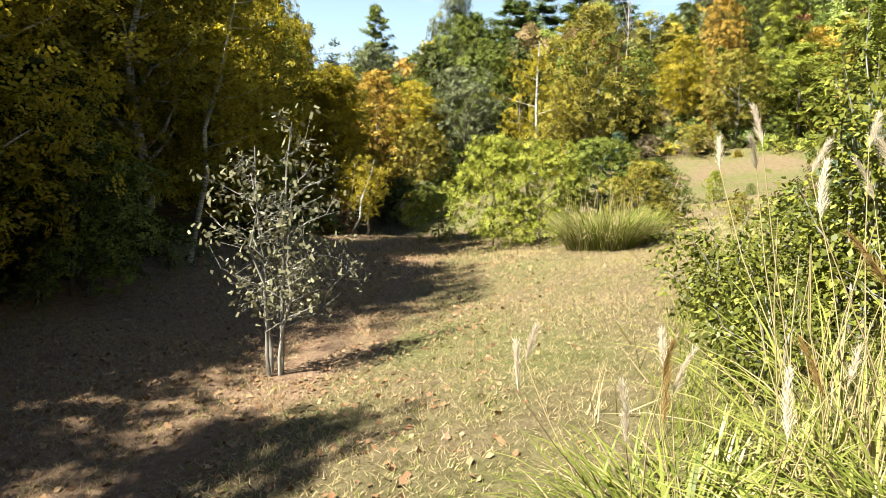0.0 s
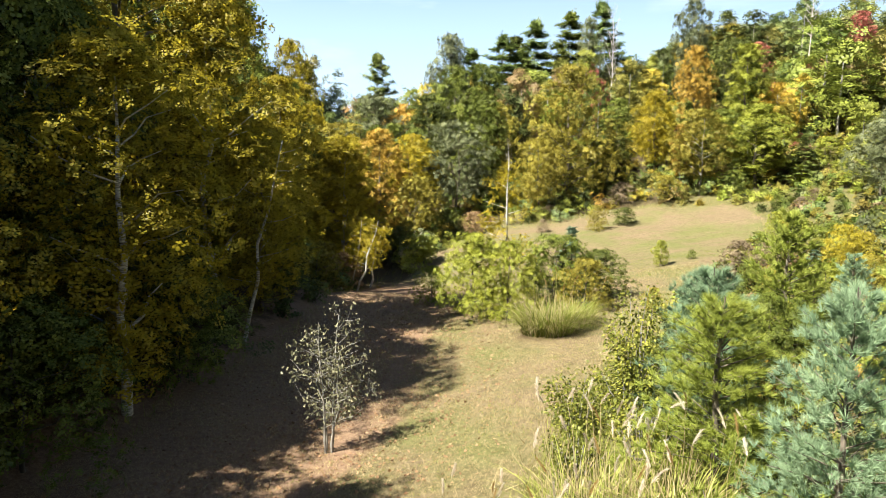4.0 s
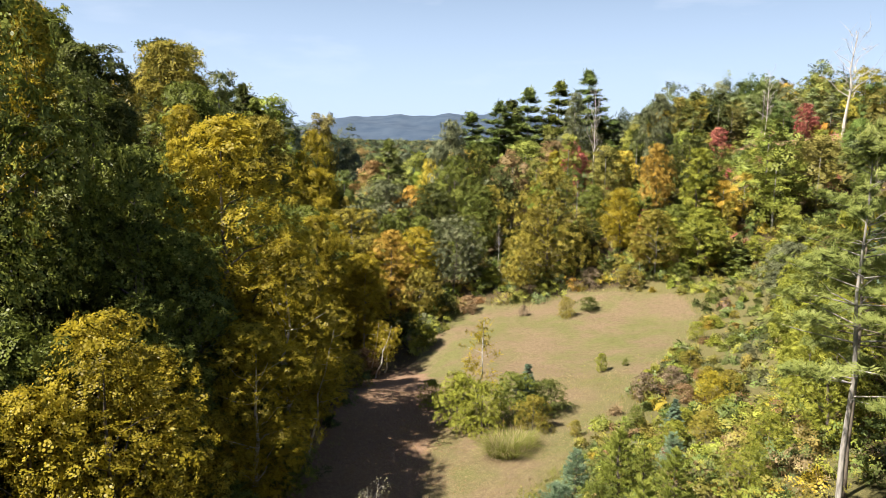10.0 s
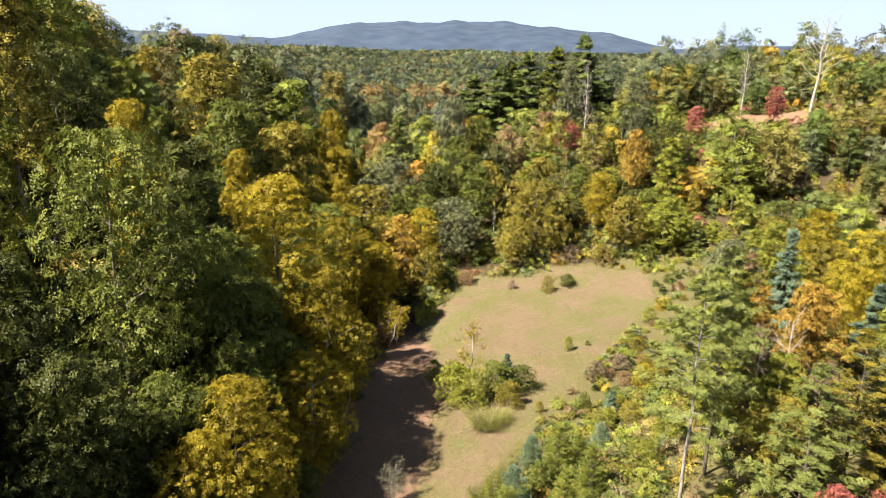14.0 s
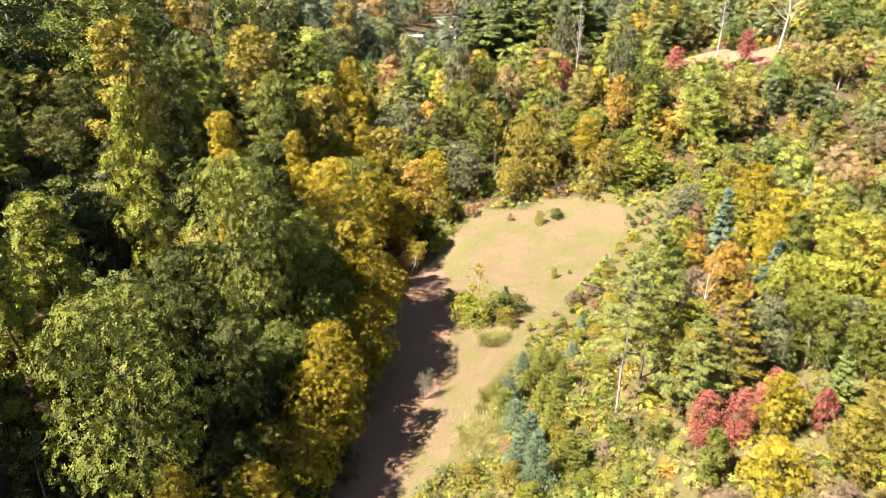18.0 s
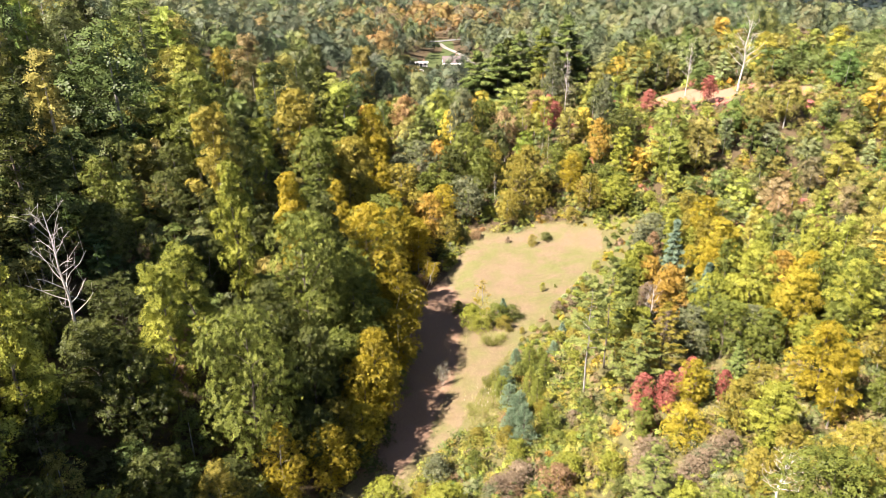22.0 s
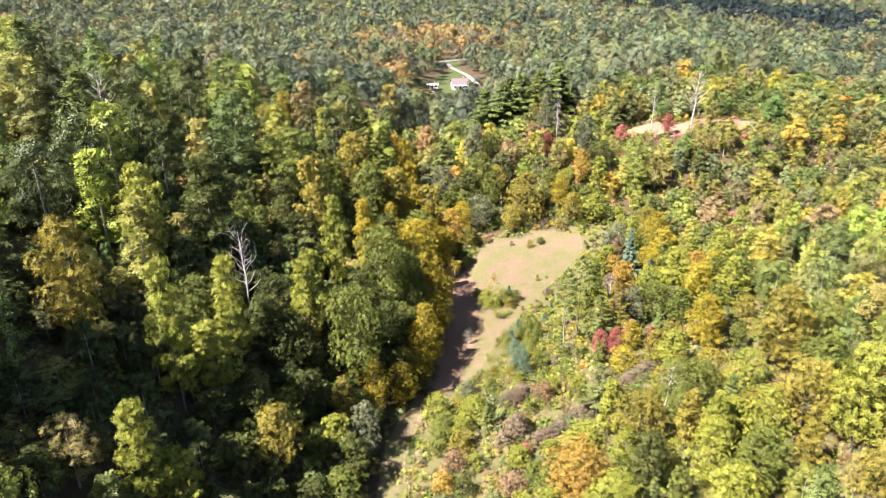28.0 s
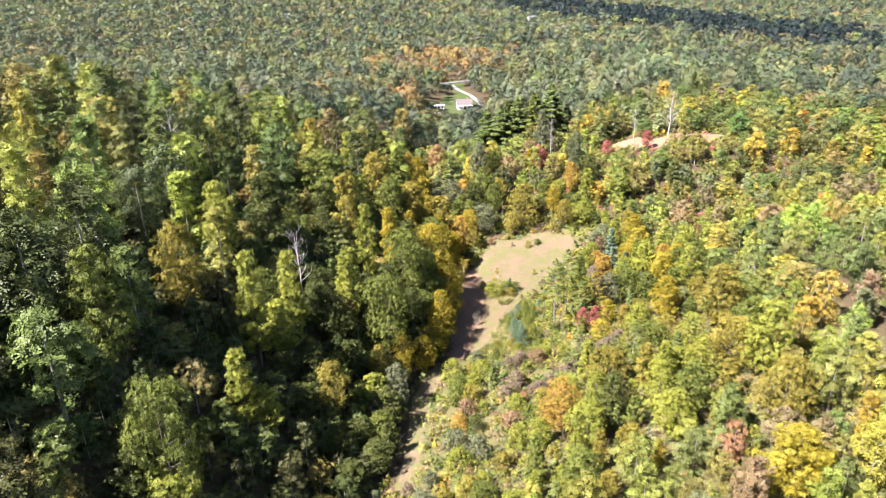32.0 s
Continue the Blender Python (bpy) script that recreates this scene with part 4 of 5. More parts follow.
# ---- shrub and saplings close by the grass clump ----
def leafy_shrub(x, y, h, w, stems, leaves, size, seed):
    """A shrub seen close: arching stems and single broad leaves, folded along the midrib."""
    g = np.random.default_rng(seed)
    e = new("shrub")
    e.empty_display_size = 0.3
    e.matrix_basis = pose(x, y, float(height(x, y)))
    wood, P, D = [], [], []
    for k in range(stems):
        a = k * 2.4 + g.uniform(-0.5, 0.5)
        out = 0.5 * w * math.sqrt((k + 0.6) / stems) * g.uniform(0.8, 1.1)
        top = h * (1.02 - 0.62 * (out / (0.5 * w)) ** 2) * g.uniform(0.82, 1.04)
        p0 = np.array([0.12 * math.cos(a), 0.12 * math.sin(a), -0.15])
        pm = np.array([0.5 * out * math.cos(a), 0.5 * out * math.sin(a), 0.62 * top])
        p1 = np.array([out * math.cos(a), out * math.sin(a), top])
        wood += [limb(p0, pm, 0.018, 0.012, 5, 0.02, 3, g), limb(pm, p1, 0.012, 0.004, 4, 0.03, 3, g)]
        n = leaves // stems
        q = g.uniform(0.12, 1.0, n) ** 0.75
        line = np.where(q[:, None] < 0.6, p0 + (pm - p0) * (q / 0.6)[:, None], pm + (p1 - pm) * ((q - 0.6) / 0.4)[:, None])
        d = unit(g.normal(size=(n, 3)) + 0.9 * np.array([math.cos(a), math.sin(a), 0.1]))
        P.append(line + d * g.uniform(0.05, 0.34, n)[:, None])
        D.append(d)
    P, D = np.concatenate(P), np.concatenate(D)
    P[:, 2] = np.maximum(P[:, 2], 0.06)
    n = len(P)
    way = unit(D + (0, 0, -0.35) + g.normal(size=(n, 3)) * 0.35)
    side = unit(np.cross(way, unit(g.normal(size=(n, 3)) * 0.5 + (0, 0, 1))))
    up = np.cross(side, way)
    L = (size * g.uniform(0.6, 1.3, n))[:, None]
    v = np.stack([P, P + way * L * 0.42 + side * L * 0.33 + up * L * 0.08, P + way * L - up * L * 0.1, P + way * L * 0.42 - side * L * 0.33 + up * L * 0.08], 1)
    tone = np.clip(0.47 + g.normal(size=n) * 0.27, 0, 1)
    upright("trunk", raw_mesh("shrub_stem", *join(wood), [BARK["gray"]], smooth=True), e)
    upright("crown", raw_mesh("shrub_crown", v.reshape(-1, 3), np.arange(4 * n).reshape(-1, 4), [LEAF["broad"]], floats=[("tone", np.repeat(tone, 4))]), e)
    tagged(e, "broad-leaved yellow-green shrub beside the tall plume grass", "shrub", group="shrubs of the clearing")
    PLACED.append((x, y, 0.5 * w))


leafy_shrub(4.1, 7.7, 3.7, 1.5, 18, 4200, 0.085, 301)
leafy_shrub(3.2, 8.9, 1.3, 2.0, 16, 2600, 0.08, 302)
leafy_shrub(4.4, 8.4, 1.8, 2.4, 24, 2600, 0.08, 303)
leafy_shrub(2.8, 6.9, 0.9, 1.6, 12, 1700, 0.075, 304)
leafy_shrub(4.1, 6.6, 1.3, 2.0, 22, 1600, 0.08, 305)
tree("shrub", "green", 7.4, 9.0, 2.6, 2.6, "beside the tall plume grass", fine=True)

# ---- a patch of leafless, twiggy brush ----
for k in range(30):
    tx, ty = 2.5 + 23.0 * (k * 0.618 % 1.0), -11.0 - 14.0 * ((k * 0.381 + 0.15) % 1.0)
    tree("shrub", "tan" if k % 4 else "gray", tx, ty, 2.0 + 0.9 * (k * 0.27 % 1.0), 2.8 + 1.0 * (k * 0.43 % 1.0), "in a leafless patch of brush", "gray", fine=True)

# ---------------- homestead in the valley ----------------
WHITE = plain("white_clapboard", (0.75, 0.74, 0.71), 0.6, 0.06)
ROOF = plain("grey_brown_shingles", (0.13, 0.105, 0.10), 0.85, 0.25, 6)
GREYROOF = plain("grey_roof_sheet", (0.3, 0.31, 0.32), 0.5, 0.1)
GLASS = plain("dark_window_glass", (0.03, 0.035, 0.04), 0.1, 0.1)
GRAVEL = plain("pale_gravel", (0.23, 0.21, 0.185), 0.95, 0.15, 1.5)
ASPHALT = plain("worn_asphalt", (0.12, 0.118, 0.115), 0.9, 0.12, 0.8)
RUBBER = plain("black_rubber", (0.02, 0.02, 0.02), 0.8)


def part(name, bm, material, parent, label=""):
    me = bpy.data.meshes.new(name)
    bm.to_mesh(me)
    bm.free()
    me.materials.append(material)
    ob = new(name, me)
    ob.parent = parent
    if label:
        tagged(ob, label)
    return ob


def block(x0, x1, y0, y1, z0, z1, bevel=0.03):
    bm = bmesh.new()
    bmesh.ops.create_cube(bm, size=1, matrix=Matrix.LocRotScale(((x0 + x1) / 2, (y0 + y1) / 2, (z0 + z1) / 2), None, (x1 - x0, y1 - y0, z1 - z0)))
    bmesh.ops.bevel(bm, geom=bm.edges[:], offset=bevel, segments=1, affect='EDGES')
    return bm


def gable(x0, x1, y0, y1, z, rise, over=0.4, thick=0.18):
    """A pitched roof with its ridge along x."""
    bm = bmesh.new()
    ym = (y0 + y1) / 2
    pts = [(y0 - over, z - 0.1), (ym, z + rise), (y1 + over, z - 0.1), (y1 + over, z - 0.1 - thick), (ym, z + rise - thick), (y0 - over, z - 0.1 - thick)]
    a = [bm.verts.new((x0 - over, *p)) for p in pts]
    b = [bm.verts.new((x1 + over, *p)) for p in pts]
    bm.faces.new([a[0], a[1], a[4], a[5]])
    bm.faces.new([a[1], a[2], a[3], a[4]])
    bm.faces.new([b[5], b[4], b[1], b[0]])
    bm.faces.new([b[4], b[3], b[2], b[1]])
    for i in range(6):
        j = (i + 1) % 6
        bm.faces.new([a[j], a[i], b[i], b[j]])
    return bm


def gable_wall(x, y0, y1, z, rise):
    bm = bmesh.new()
    pts = [(y0, z), (y1, z), ((y0 + y1) / 2, z + rise)]
    a = [bm.verts.new((x - 0.1, *p)) for p in pts]
    b = [bm.verts.new((x + 0.1, *p)) for p in pts]
    bm.faces.new(a[::-1])
    bm.faces.new(b)
    for i in range(3):
        j = (i + 1) % 3
        bm.faces.new([a[i], a[j], b[j], b[i]])
    return bm


def house(name, x, y, turn, lx, ly, wall_h, rise, wall, roof, label, porch=False):
    e = new(name)
    e.matrix_basis = pose(x, y, float(height(x, y)) - 0.3, 0, 0, turn)
    part("wall", block(-lx / 2, lx / 2, -ly / 2, ly / 2, 0, wall_h), wall, e)
    for s in (-1, 1):
        part("gable", gable_wall(s * (lx / 2 - 0.1), -ly / 2 + 0.05, ly / 2 - 0.05, wall_h, rise * 0.93), wall, e)
    r = part("roof", gable(-lx / 2, lx / 2, -ly / 2, ly / 2, wall_h, rise), roof, e)
    part("chimney", block(lx * 0.2, lx * 0.2 + 0.7, 0.3, 1.0, wall_h + rise * 0.5, wall_h + rise + 0.8), plain("chimney_brick", (0.3, 0.16, 0.12)), r)
    for i in range(3):
        cx = -lx / 2 + lx * (i + 0.5) / 3
        if i == 1:
            part("door", block(cx - 0.5, cx + 0.5, -ly / 2 - 0.06, -ly / 2 + 0.05, 0.4, 2.5), GLASS, e)
            continue
        wd = part("window", block(cx - 0.65, cx + 0.65, -ly / 2 - 0.05, -ly / 2 + 0.05, 1.2, 2.4), WHITE, e)
        part("pane", block(cx - 0.52, cx + 0.52, -ly / 2 - 0.08, -ly / 2, 1.32, 2.28, 0.01), GLASS, wd)
    if porch:
        p = part("porch_roof", block(-lx / 2, lx / 2, -ly / 2 - 2.6, -ly / 2 + 0.02, wall_h - 0.5, wall_h - 0.3), WHITE, e)
        for i in range(4):
            cx = -lx / 2 + 0.2 + (lx - 0.4) * i / 3
            part("post", block(cx - 0.08, cx + 0.08, -ly / 2 - 2.5, -ly / 2 - 2.34, 0.3, wall_h - 0.5), WHITE, p)
        part("porch_floor", block(-lx / 2, lx / 2, -ly / 2 - 2.6, -ly / 2 - 0.02, 0, 0.35), GREYROOF, e)
    tagged(e, label, "house")
    return e


def vehicle(x, y, turn, paint, label, long=4.5):
    e = new("parked_car")
    e.matrix_basis = pose(x, y, float(height(x, y)), 0, 0, turn)
    part("body", block(-long / 2, long / 2, -0.88, 0.88, 0.35, 0.95, 0.16), paint, e)
    part("cabin", block(-long * 0.22, long * 0.30, -0.76, 0.76, 0.93, 1.5, 0.2), GLASS, e)
    part("roof_panel", block(-long * 0.16, long * 0.24, -0.66, 0.66, 1.48, 1.54, 0.03), paint, e)
    for sx in (-1, 1):
        for sy in (-1, 1):
            bm = bmesh.new()
            bmesh.ops.create_cone(bm, cap_ends=True, segments=14, radius1=0.33, radius2=0.33, depth=0.22,
                                  matrix=pose(sx * long * 0.31, sy * 0.8, 0.33, 90, 0, 0))
            part("wheel", bm, RUBBER, e)
    tagged(e, label, "car", group="cars at the homestead")


house("farmhouse", 1.0, 291.0, 6, 9.0, 8.0, 3.0, 2.6, WHITE, ROOF, "small white farmhouse with grey-brown gable roof and porch", True)
house("trailer_home", -14.5, 286.0, 8, 6.5, 3.2, 2.6, 0.5, WHITE, plain("white_trailer_roof", (0.72, 0.73, 0.74), 0.4, 0.05), "low white trailer beside the farmhouse lawn")
vehicle(-16.5, 262.0, 40, plain("silver_paint", (0.5, 0.51, 0.53), 0.3, 0.03, 3, 0.4), "silver car parked among the trees of the homestead")
vehicle(-19.0, 256.0, 30, plain("dark_paint", (0.05, 0.06, 0.08), 0.3, 0.03), "dark car parked among the trees of the homestead")
vehicle(-14.0, 268.0, 60, plain("white_paint", (0.7, 0.7, 0.7), 0.3, 0.03), "white car parked among the trees of the homestead")
vehicle(4.5, 279.5, 5, plain("dark_blue_paint", (0.05, 0.07, 0.13), 0.3, 0.03), "dark car parked before the farmhouse porch")


def strip(name, pts, width, mat, label):
    """A lane laid over the land along a line of places."""
    p = np.array(pts, float)
    t = np.linspace(0, len(p) - 1, 40)
    x, y = np.interp(t, np.arange(len(p)), p[:, 0]), np.interp(t, np.arange(len(p)), p[:, 1])
    d = unit(np.stack([np.gradient(x), np.gradient(y)], 1))
    s = np.stack([-d[:, 1], d[:, 0]], 1)
    rows = []
    for k in np.linspace(-0.5, 0.5, 5):
        q = np.stack([x, y], 1) + s * width * k
        rows.append(np.stack([q[:, 0], q[:, 1], height(q[:, 0], q[:, 1]) + 0.28], 1))
    tagged(new(name, raw_mesh(name, np.stack(rows).reshape(-1, 3), grid_faces(40, 5)[:, ::-1], [mat], smooth=True)), label, "road", kind="structure")


strip("driveway", [(11, 262), (12, 280), (11, 300), (6, 325), (-2, 350), (-6, 372)], 2.8, GRAVEL, "pale gravel driveway past the farmhouse")
strip("road", [(-44, 372), (-26, 379), (-8, 382), (12, 388), (34, 398), (60, 404)], 6.5, ASPHALT, "worn grey road through the valley")
strip("far_road", [(360, 640), (390, 622), (430, 612), (480, 618)], 16, GRAVEL, "pale strip of open ground in the far valley")
house("far_house", -262, 1018, 12, 16, 10, 5, 4, WHITE, GREYROOF, "pale house roof standing out of the far woods")
house("far_house", -365, 846, -10, 14, 9, 5, 4, WHITE, GREYROOF, "pale house roof standing out of the far woods")
house("far_house", 112, 862, 5, 22, 8, 7, 3, WHITE, GREYROOF, "long pale roof standing out of the far woods")

# ---- young pines close to the track ----
YOUNG = []
for v, m, thick in ((0, 20, 0.0105), (1, 20, 0.0105), (2, 20, 0.0105), (3, 40, 0.0042)):
    tr_, cr_ = needle_pine(4.0, 2.5, 12, 6, 900, 700 + v, m, thick)
    YOUNG.append((raw_mesh("young_pine_trunk", *tr_, [BARK["brown"]], smooth=True),
                  raw_mesh("young_pine_needles", cr_[0], cr_[1], [LEAF["blueneedle"]], floats=[("tone", cr_[2])])))


def young_pine(hue, x, y, h, w, v=0):
    e = new("young_pine")
    e.empty_display_size = 0.3
    e.matrix_basis = Matrix.LocRotScale((x, y, float(height(x, y))), Euler((0, 0, rng.uniform(0, 6.28))), (w / 2.5, w / 2.5, h / 4.0))
    upright("trunk", YOUNG[v][0], e, BARK["brown"])
    upright("crown", YOUNG[v][1], e, LEAF[hue])
    tagged(e, f"{COLOUR_WORD[hue]} young pine with long soft needles in the brush", "tree", group="young pines by the track")
    PLACED.append((x, y, 0.45 * w))


young_pine("blueneedle", 5.3, 7.0, 3.7, 2.6, 3)
young_pine("greenneedle", 4.7, 5.0, 3.5, 2.9, 3)
young_pine("blueneedle", 7.2, 12.8, 2.6, 2.0, 0)
young_pine("blueneedle", 5.4, 2.6, 4.0, 2.5, 3)
young_pine("blueneedle", 6.3, -0.4, 4.6, 3.0, 2)
young_pine("greenneedle", 8.8, 11.0, 4.0, 2.6, 2)
young_pine("greenneedle", 8.2, 5.2, 4.2, 2.4, 0)
young_pine("greenneedle", 8.6, 1.4, 4.8, 2.6, 1)
young_pine("greenneedle", 10.4, 8.0, 3.8, 2.4, 2)
young_pine("blueneedle", 12.4, 14.2, 2.2, 1.7, 0)
young_pine("greenneedle", 10.6, 13.0, 2.2, 1.7, 1)
young_pine("blueneedle", 6.4, -4.6, 5.6, 3.0, 0)
young_pine("blueneedle", 5.0, -2.6, 4.0, 2.2, 2)
young_pine("greenneedle", 9.2, -3.4, 4.4, 3.0, 1)

# ---- the thin many-stemmed sapling at the track ----
g = np.random.default_rng(31)
stems, tips = [], []
for k in range(4):
    a = k * 1.7 + 0.4
    b0 = np.array([0.09 * math.cos(a), 0.09 * math.sin(a), -0.2])
    t0 = np.array([0.35 * math.cos(a), 0.30 * math.sin(a), 3.6 - 0.35 * k])
    stems.append(limb(b0, t0, 0.034, 0.007, 6, 0.05, 6, g))
    for j in range(13):
        w = 0.28 + 0.70 * j / 13
        m = b0 + (t0 - b0) * w
        d = g.uniform(0, 6.28)
        L = (1.05 - 0.62 * w) * g.uniform(0.5, 1.0)
        e = m + np.array([L * math.cos(d), L * math.sin(d), L * 0.55])
        stems.append(limb(m, e, 0.011, 0.004, 4, 0.04, 2, g))
        for _ in range(4):
            q = m + (e - m) * g.uniform(0.35, 1.0)
            r = q + g.normal(size=3) * 0.16 + (0, 0, 0.06)
            stems.append(limb(q, r, 0.004, 0.002, 3, 0, 1, g))
            tips.append(r)
stems.append(limb((0.1, 0, 0.75), (1.25, 0.1, 1.55), 0.018, 0.006, 5, 0.05, 4, g))
for j in range(26):
    q = np.array([0.1, 0, 0.75]) + np.array([1.15, 0.1, 0.8]) * g.uniform(0.35, 1)
    r = q + g.normal(size=3) * 0.2 + (0, 0, 0.1)
    stems.append(limb(q, r, 0.005, 0.002, 3, 0, 1, g))
    tips.append(r)
tips = np.repeat(np.array(tips), 6, 0)
lv, lf = leaf_cards(tips + g.normal(size=tips.shape) * 0.09, g.normal(size=tips.shape) + (0.3, -0.3, 0), 0.052, g, 1.5)
sapling = new("sapling")
sapling.matrix_basis = pose(-2.65, 10.3, float(height(-2.65, 10.3)), 0, 0, 20)
upright("trunk", raw_mesh("sapling_stems", *join(stems), [BARK["gray"]], smooth=True), sapling)
upright("crown", raw_mesh("sapling_leaves", lv, lf, [LEAF["grayleaf"]], floats=[("tone", np.repeat(np.clip(0.5 + g.normal(size=len(tips)) * 0.18, 0, 1), 4))]), sapling)
tagged(sapling, "thin many-stemmed sapling with sparse grey-green leaves at the track", "tree")

# leaning pale birch trunks in the shade of the slope
for n_, (x0, y0, dx, dy, hh) in enumerate(((-7.7, 21.2, 1.6, 0.4, 8.0), (-5.6, 43.0, 1.5, 0.3, 5.0), (-6.2, 44.0, 0.8, 0.6, 5.0), (-4.9, 45.0, 1.1, -0.2, 4.6), (3.1, 27.0, 0.3, 0.2, 7.4))):
    g = np.random.default_rng(60 + n_)
    z0 = float(height(x0, y0))
    pieces = [limb((0, 0, -0.2), (dx, dy, hh), 0.09, 0.025, 7, 0.12, 6, g)]
    tips = []
    for j in range(16):
        w = 0.3 + 0.68 * j / 16
        m = np.array([dx, dy, hh]) * w
        d = g.uniform(0, 6.28)
        L = 0.2 * hh * (1.2 - 0.7 * w)
        e = m + np.array([L * math.cos(d), L * math.sin(d), 0.3 * L])
        pieces.append(limb(m, e, 0.018, 0.006, 4, 0.06, 2, g))
        tips += [m + (e - m) * g.uniform(0.3, 1.05) + g.normal(size=3) * 0.25 for _ in range(26)]
    tips = np.array(tips)
    lv, lf = leaf_cards(tips, g.normal(size=tips.shape) + (0, 0, 0.5), 0.3, g, 1.2)
    bt = new("birch_tree")
    bt.matrix_basis = pose(x0, y0, z0)
    upright("trunk", raw_mesh("leaning_trunk", *join(pieces), [BARK["white"]], smooth=True), bt)
    upright("crown", raw_mesh("leaning_crown", lv, lf, [LEAF["gold"]], floats=[("tone", np.repeat(np.clip(0.55 + g.normal(size=len(tips)) * 0.17, 0, 1), 4))], cards=True), bt)
    tagged(bt, "leaning pale birch with thin golden leaves at the track", "tree", group="trees round the clearing")


# ---- tall plume grass ----
def ribbon(base, way, length, width, droop, g, segs=5):
    """Arching grass blades: n ribbons as quads."""
    n = len(base)
    w = np.linspace(0, 1, segs + 1)
    flat = unit(way * (1, 1, 0))
    side = np.stack([-flat[:, 1], flat[:, 0], np.zeros(n)], 1)
    pts = []
    for s in w:
        c = base + way * (length * s)[:, None] + flat * (droop * length * s ** 2 * 0.6)[:, None] - np.array([0, 0, 1]) * (droop * length * s ** 2.4 * 0.55)[:, None]
        hw = (width * (1 - s) ** 0.6 * 0.5 + 0.001)[:, None]
        pts += [c - side * hw, c + side * hw]
    v = np.stack(pts, 1).reshape(-1, 3)
    k = 2 * (segs + 1)
    f = (np.arange(n)[:, None, None] * k + np.array([[2 * i, 2 * i + 1, 2 * i + 3, 2 * i + 2] for i in range(segs)])[None]).reshape(-1, 4)
    return v, f, k


def plume_mesh(seed, mat, length=0.32, spread=0.05):
    """A feathery seed head on top of its cane."""
    g = np.random.default_rng(seed)
    n = 300
    s = g.random(n) ** 0.8
    lean = g.uniform(0.1, 0.35)
    c = np.stack([lean * length * s ** 2, np.zeros(n), s * length], 1)
    d = unit(np.stack([g.normal(size=n) * 0.28 + lean + 0.25, g.normal(size=n) * 0.28, np.full(n, 1.3)], 1))
    ln = g.uniform(0.05, 0.12, n) * (1.15 - 0.6 * s)
    sd = unit(np.cross(d, g.normal(size=(n, 3)))) * 0.0017
    e = c + d * ln[:, None] + g.normal(size=(n, 3)) * spread * 0.2
    v = np.stack([c - sd, c + sd, e + sd * 0.5, e - sd * 0.5], 1).reshape(-1, 3)
    return raw_mesh("seed_head", v, np.arange(4 * n).reshape(-1, 4), [mat], floats=[("tone", np.repeat(np.clip(0.5 + g.normal(size=n) * 0.2, 0, 1), 4))])


PLUMES = [plume_mesh(41, LEAF["plume"]), plume_mesh(42, LEAF["plume"], 0.36), plume_mesh(43, LEAF["plume"], 0.28, 0.08), plume_mesh(44, LEAF["brownplume"], 0.34)]


def grass_clump(x, y, radius, tall, blades, plumes, seed, brown=0.25, label="", stalks=0, splay=0.75):
    g = np.random.default_rng(seed)
    e = new("ornamental_grass")
    e.empty_display_size = 0.3
    e.matrix_basis = pose(x, y, float(height(x, y)))
    a = g.uniform(0, 6.28, blades)
    r = radius * 0.62 * np.sqrt(g.random(blades))
    base = np.stack([r * np.cos(a), r * np.sin(a), height(x + r * np.cos(a), y + r * np.sin(a)) - float(height(x, y)) - 0.03], 1)
    out = np.stack([np.cos(a + g.normal(size=blades) * 0.7), np.sin(a + g.normal(size=blades) * 0.7), np.zeros(blades)], 1)
    way = unit(out * g.uniform(0.08, splay, blades)[:, None] + (0, 0, 1))
    for name, mat, pick, ln in (("blades", LEAF["grass"], g.random(blades) < 0.72, 1.0), ("dry_blades", LEAF["straw"], None, 0.9)):
        k = pick if pick is not None else ~last
        last = k
        n = int(k.sum())
        v, f, per = ribbon(base[k], way[k], tall * g.uniform(0.55, 1.1, n) * ln, g.uniform(0.016, 0.034, n), g.uniform(0.35, 1.1, n), g)
        upright(name, raw_mesh("grass_" + name, v, f, [mat], floats=[("tone", np.repeat(np.clip(0.5 + g.normal(size=n) * 0.2, 0, 1), per))]), e)
    canes = []
    for i in range(plumes):
        b = g.uniform(0, 6.28)
        q = radius * 0.6 * math.sqrt(g.random())
        p0 = np.array([q * math.cos(b), q * math.sin(b), 0.0])
        hgt = tall * g.uniform(0.9, 1.32)
        p1 = p0 + np.array([g.normal() * 0.22 + 0.25 * math.cos(b), g.normal() * 0.22 + 0.25 * math.sin(b), hgt])
        canes.append(limb(p0, p1, 0.006, 0.003, 4, 0.03, 3, g))
        pl = upright("plume", PLUMES[3 if g.random() < brown else int(g.integers(3))], e)
        pl.matrix_basis = Matrix.LocRotScale(p1, Euler((g.normal() * 0.2, 0.25 + g.normal() * 0.2, g.uniform(0, 6.28))), (0.85,) * 3)
    for i in range(stalks):     # bare dry stalks of last year
        b = g.uniform(0, 6.28)
        q = radius * 0.7 * math.sqrt(g.random())
        p0 = np.array([q * math.cos(b), q * math.sin(b), 0.0])
        canes.append(limb(p0, p0 + np.array([g.normal() * 0.22, g.normal() * 0.22, tall * g.uniform(0.45, 1.05)]), 0.006, 0.003, 4, 0.04, 3, g))
    upright("canes", raw_mesh("grass_canes", *join(canes), [LEAF["straw"]], floats=[("tone", np.full(sum(len(c[0]) for c in canes), 0.6))]), e)
    tagged(e, label, "grass", group="plume grass clumps")
    PLACED.append((x, y, radius))


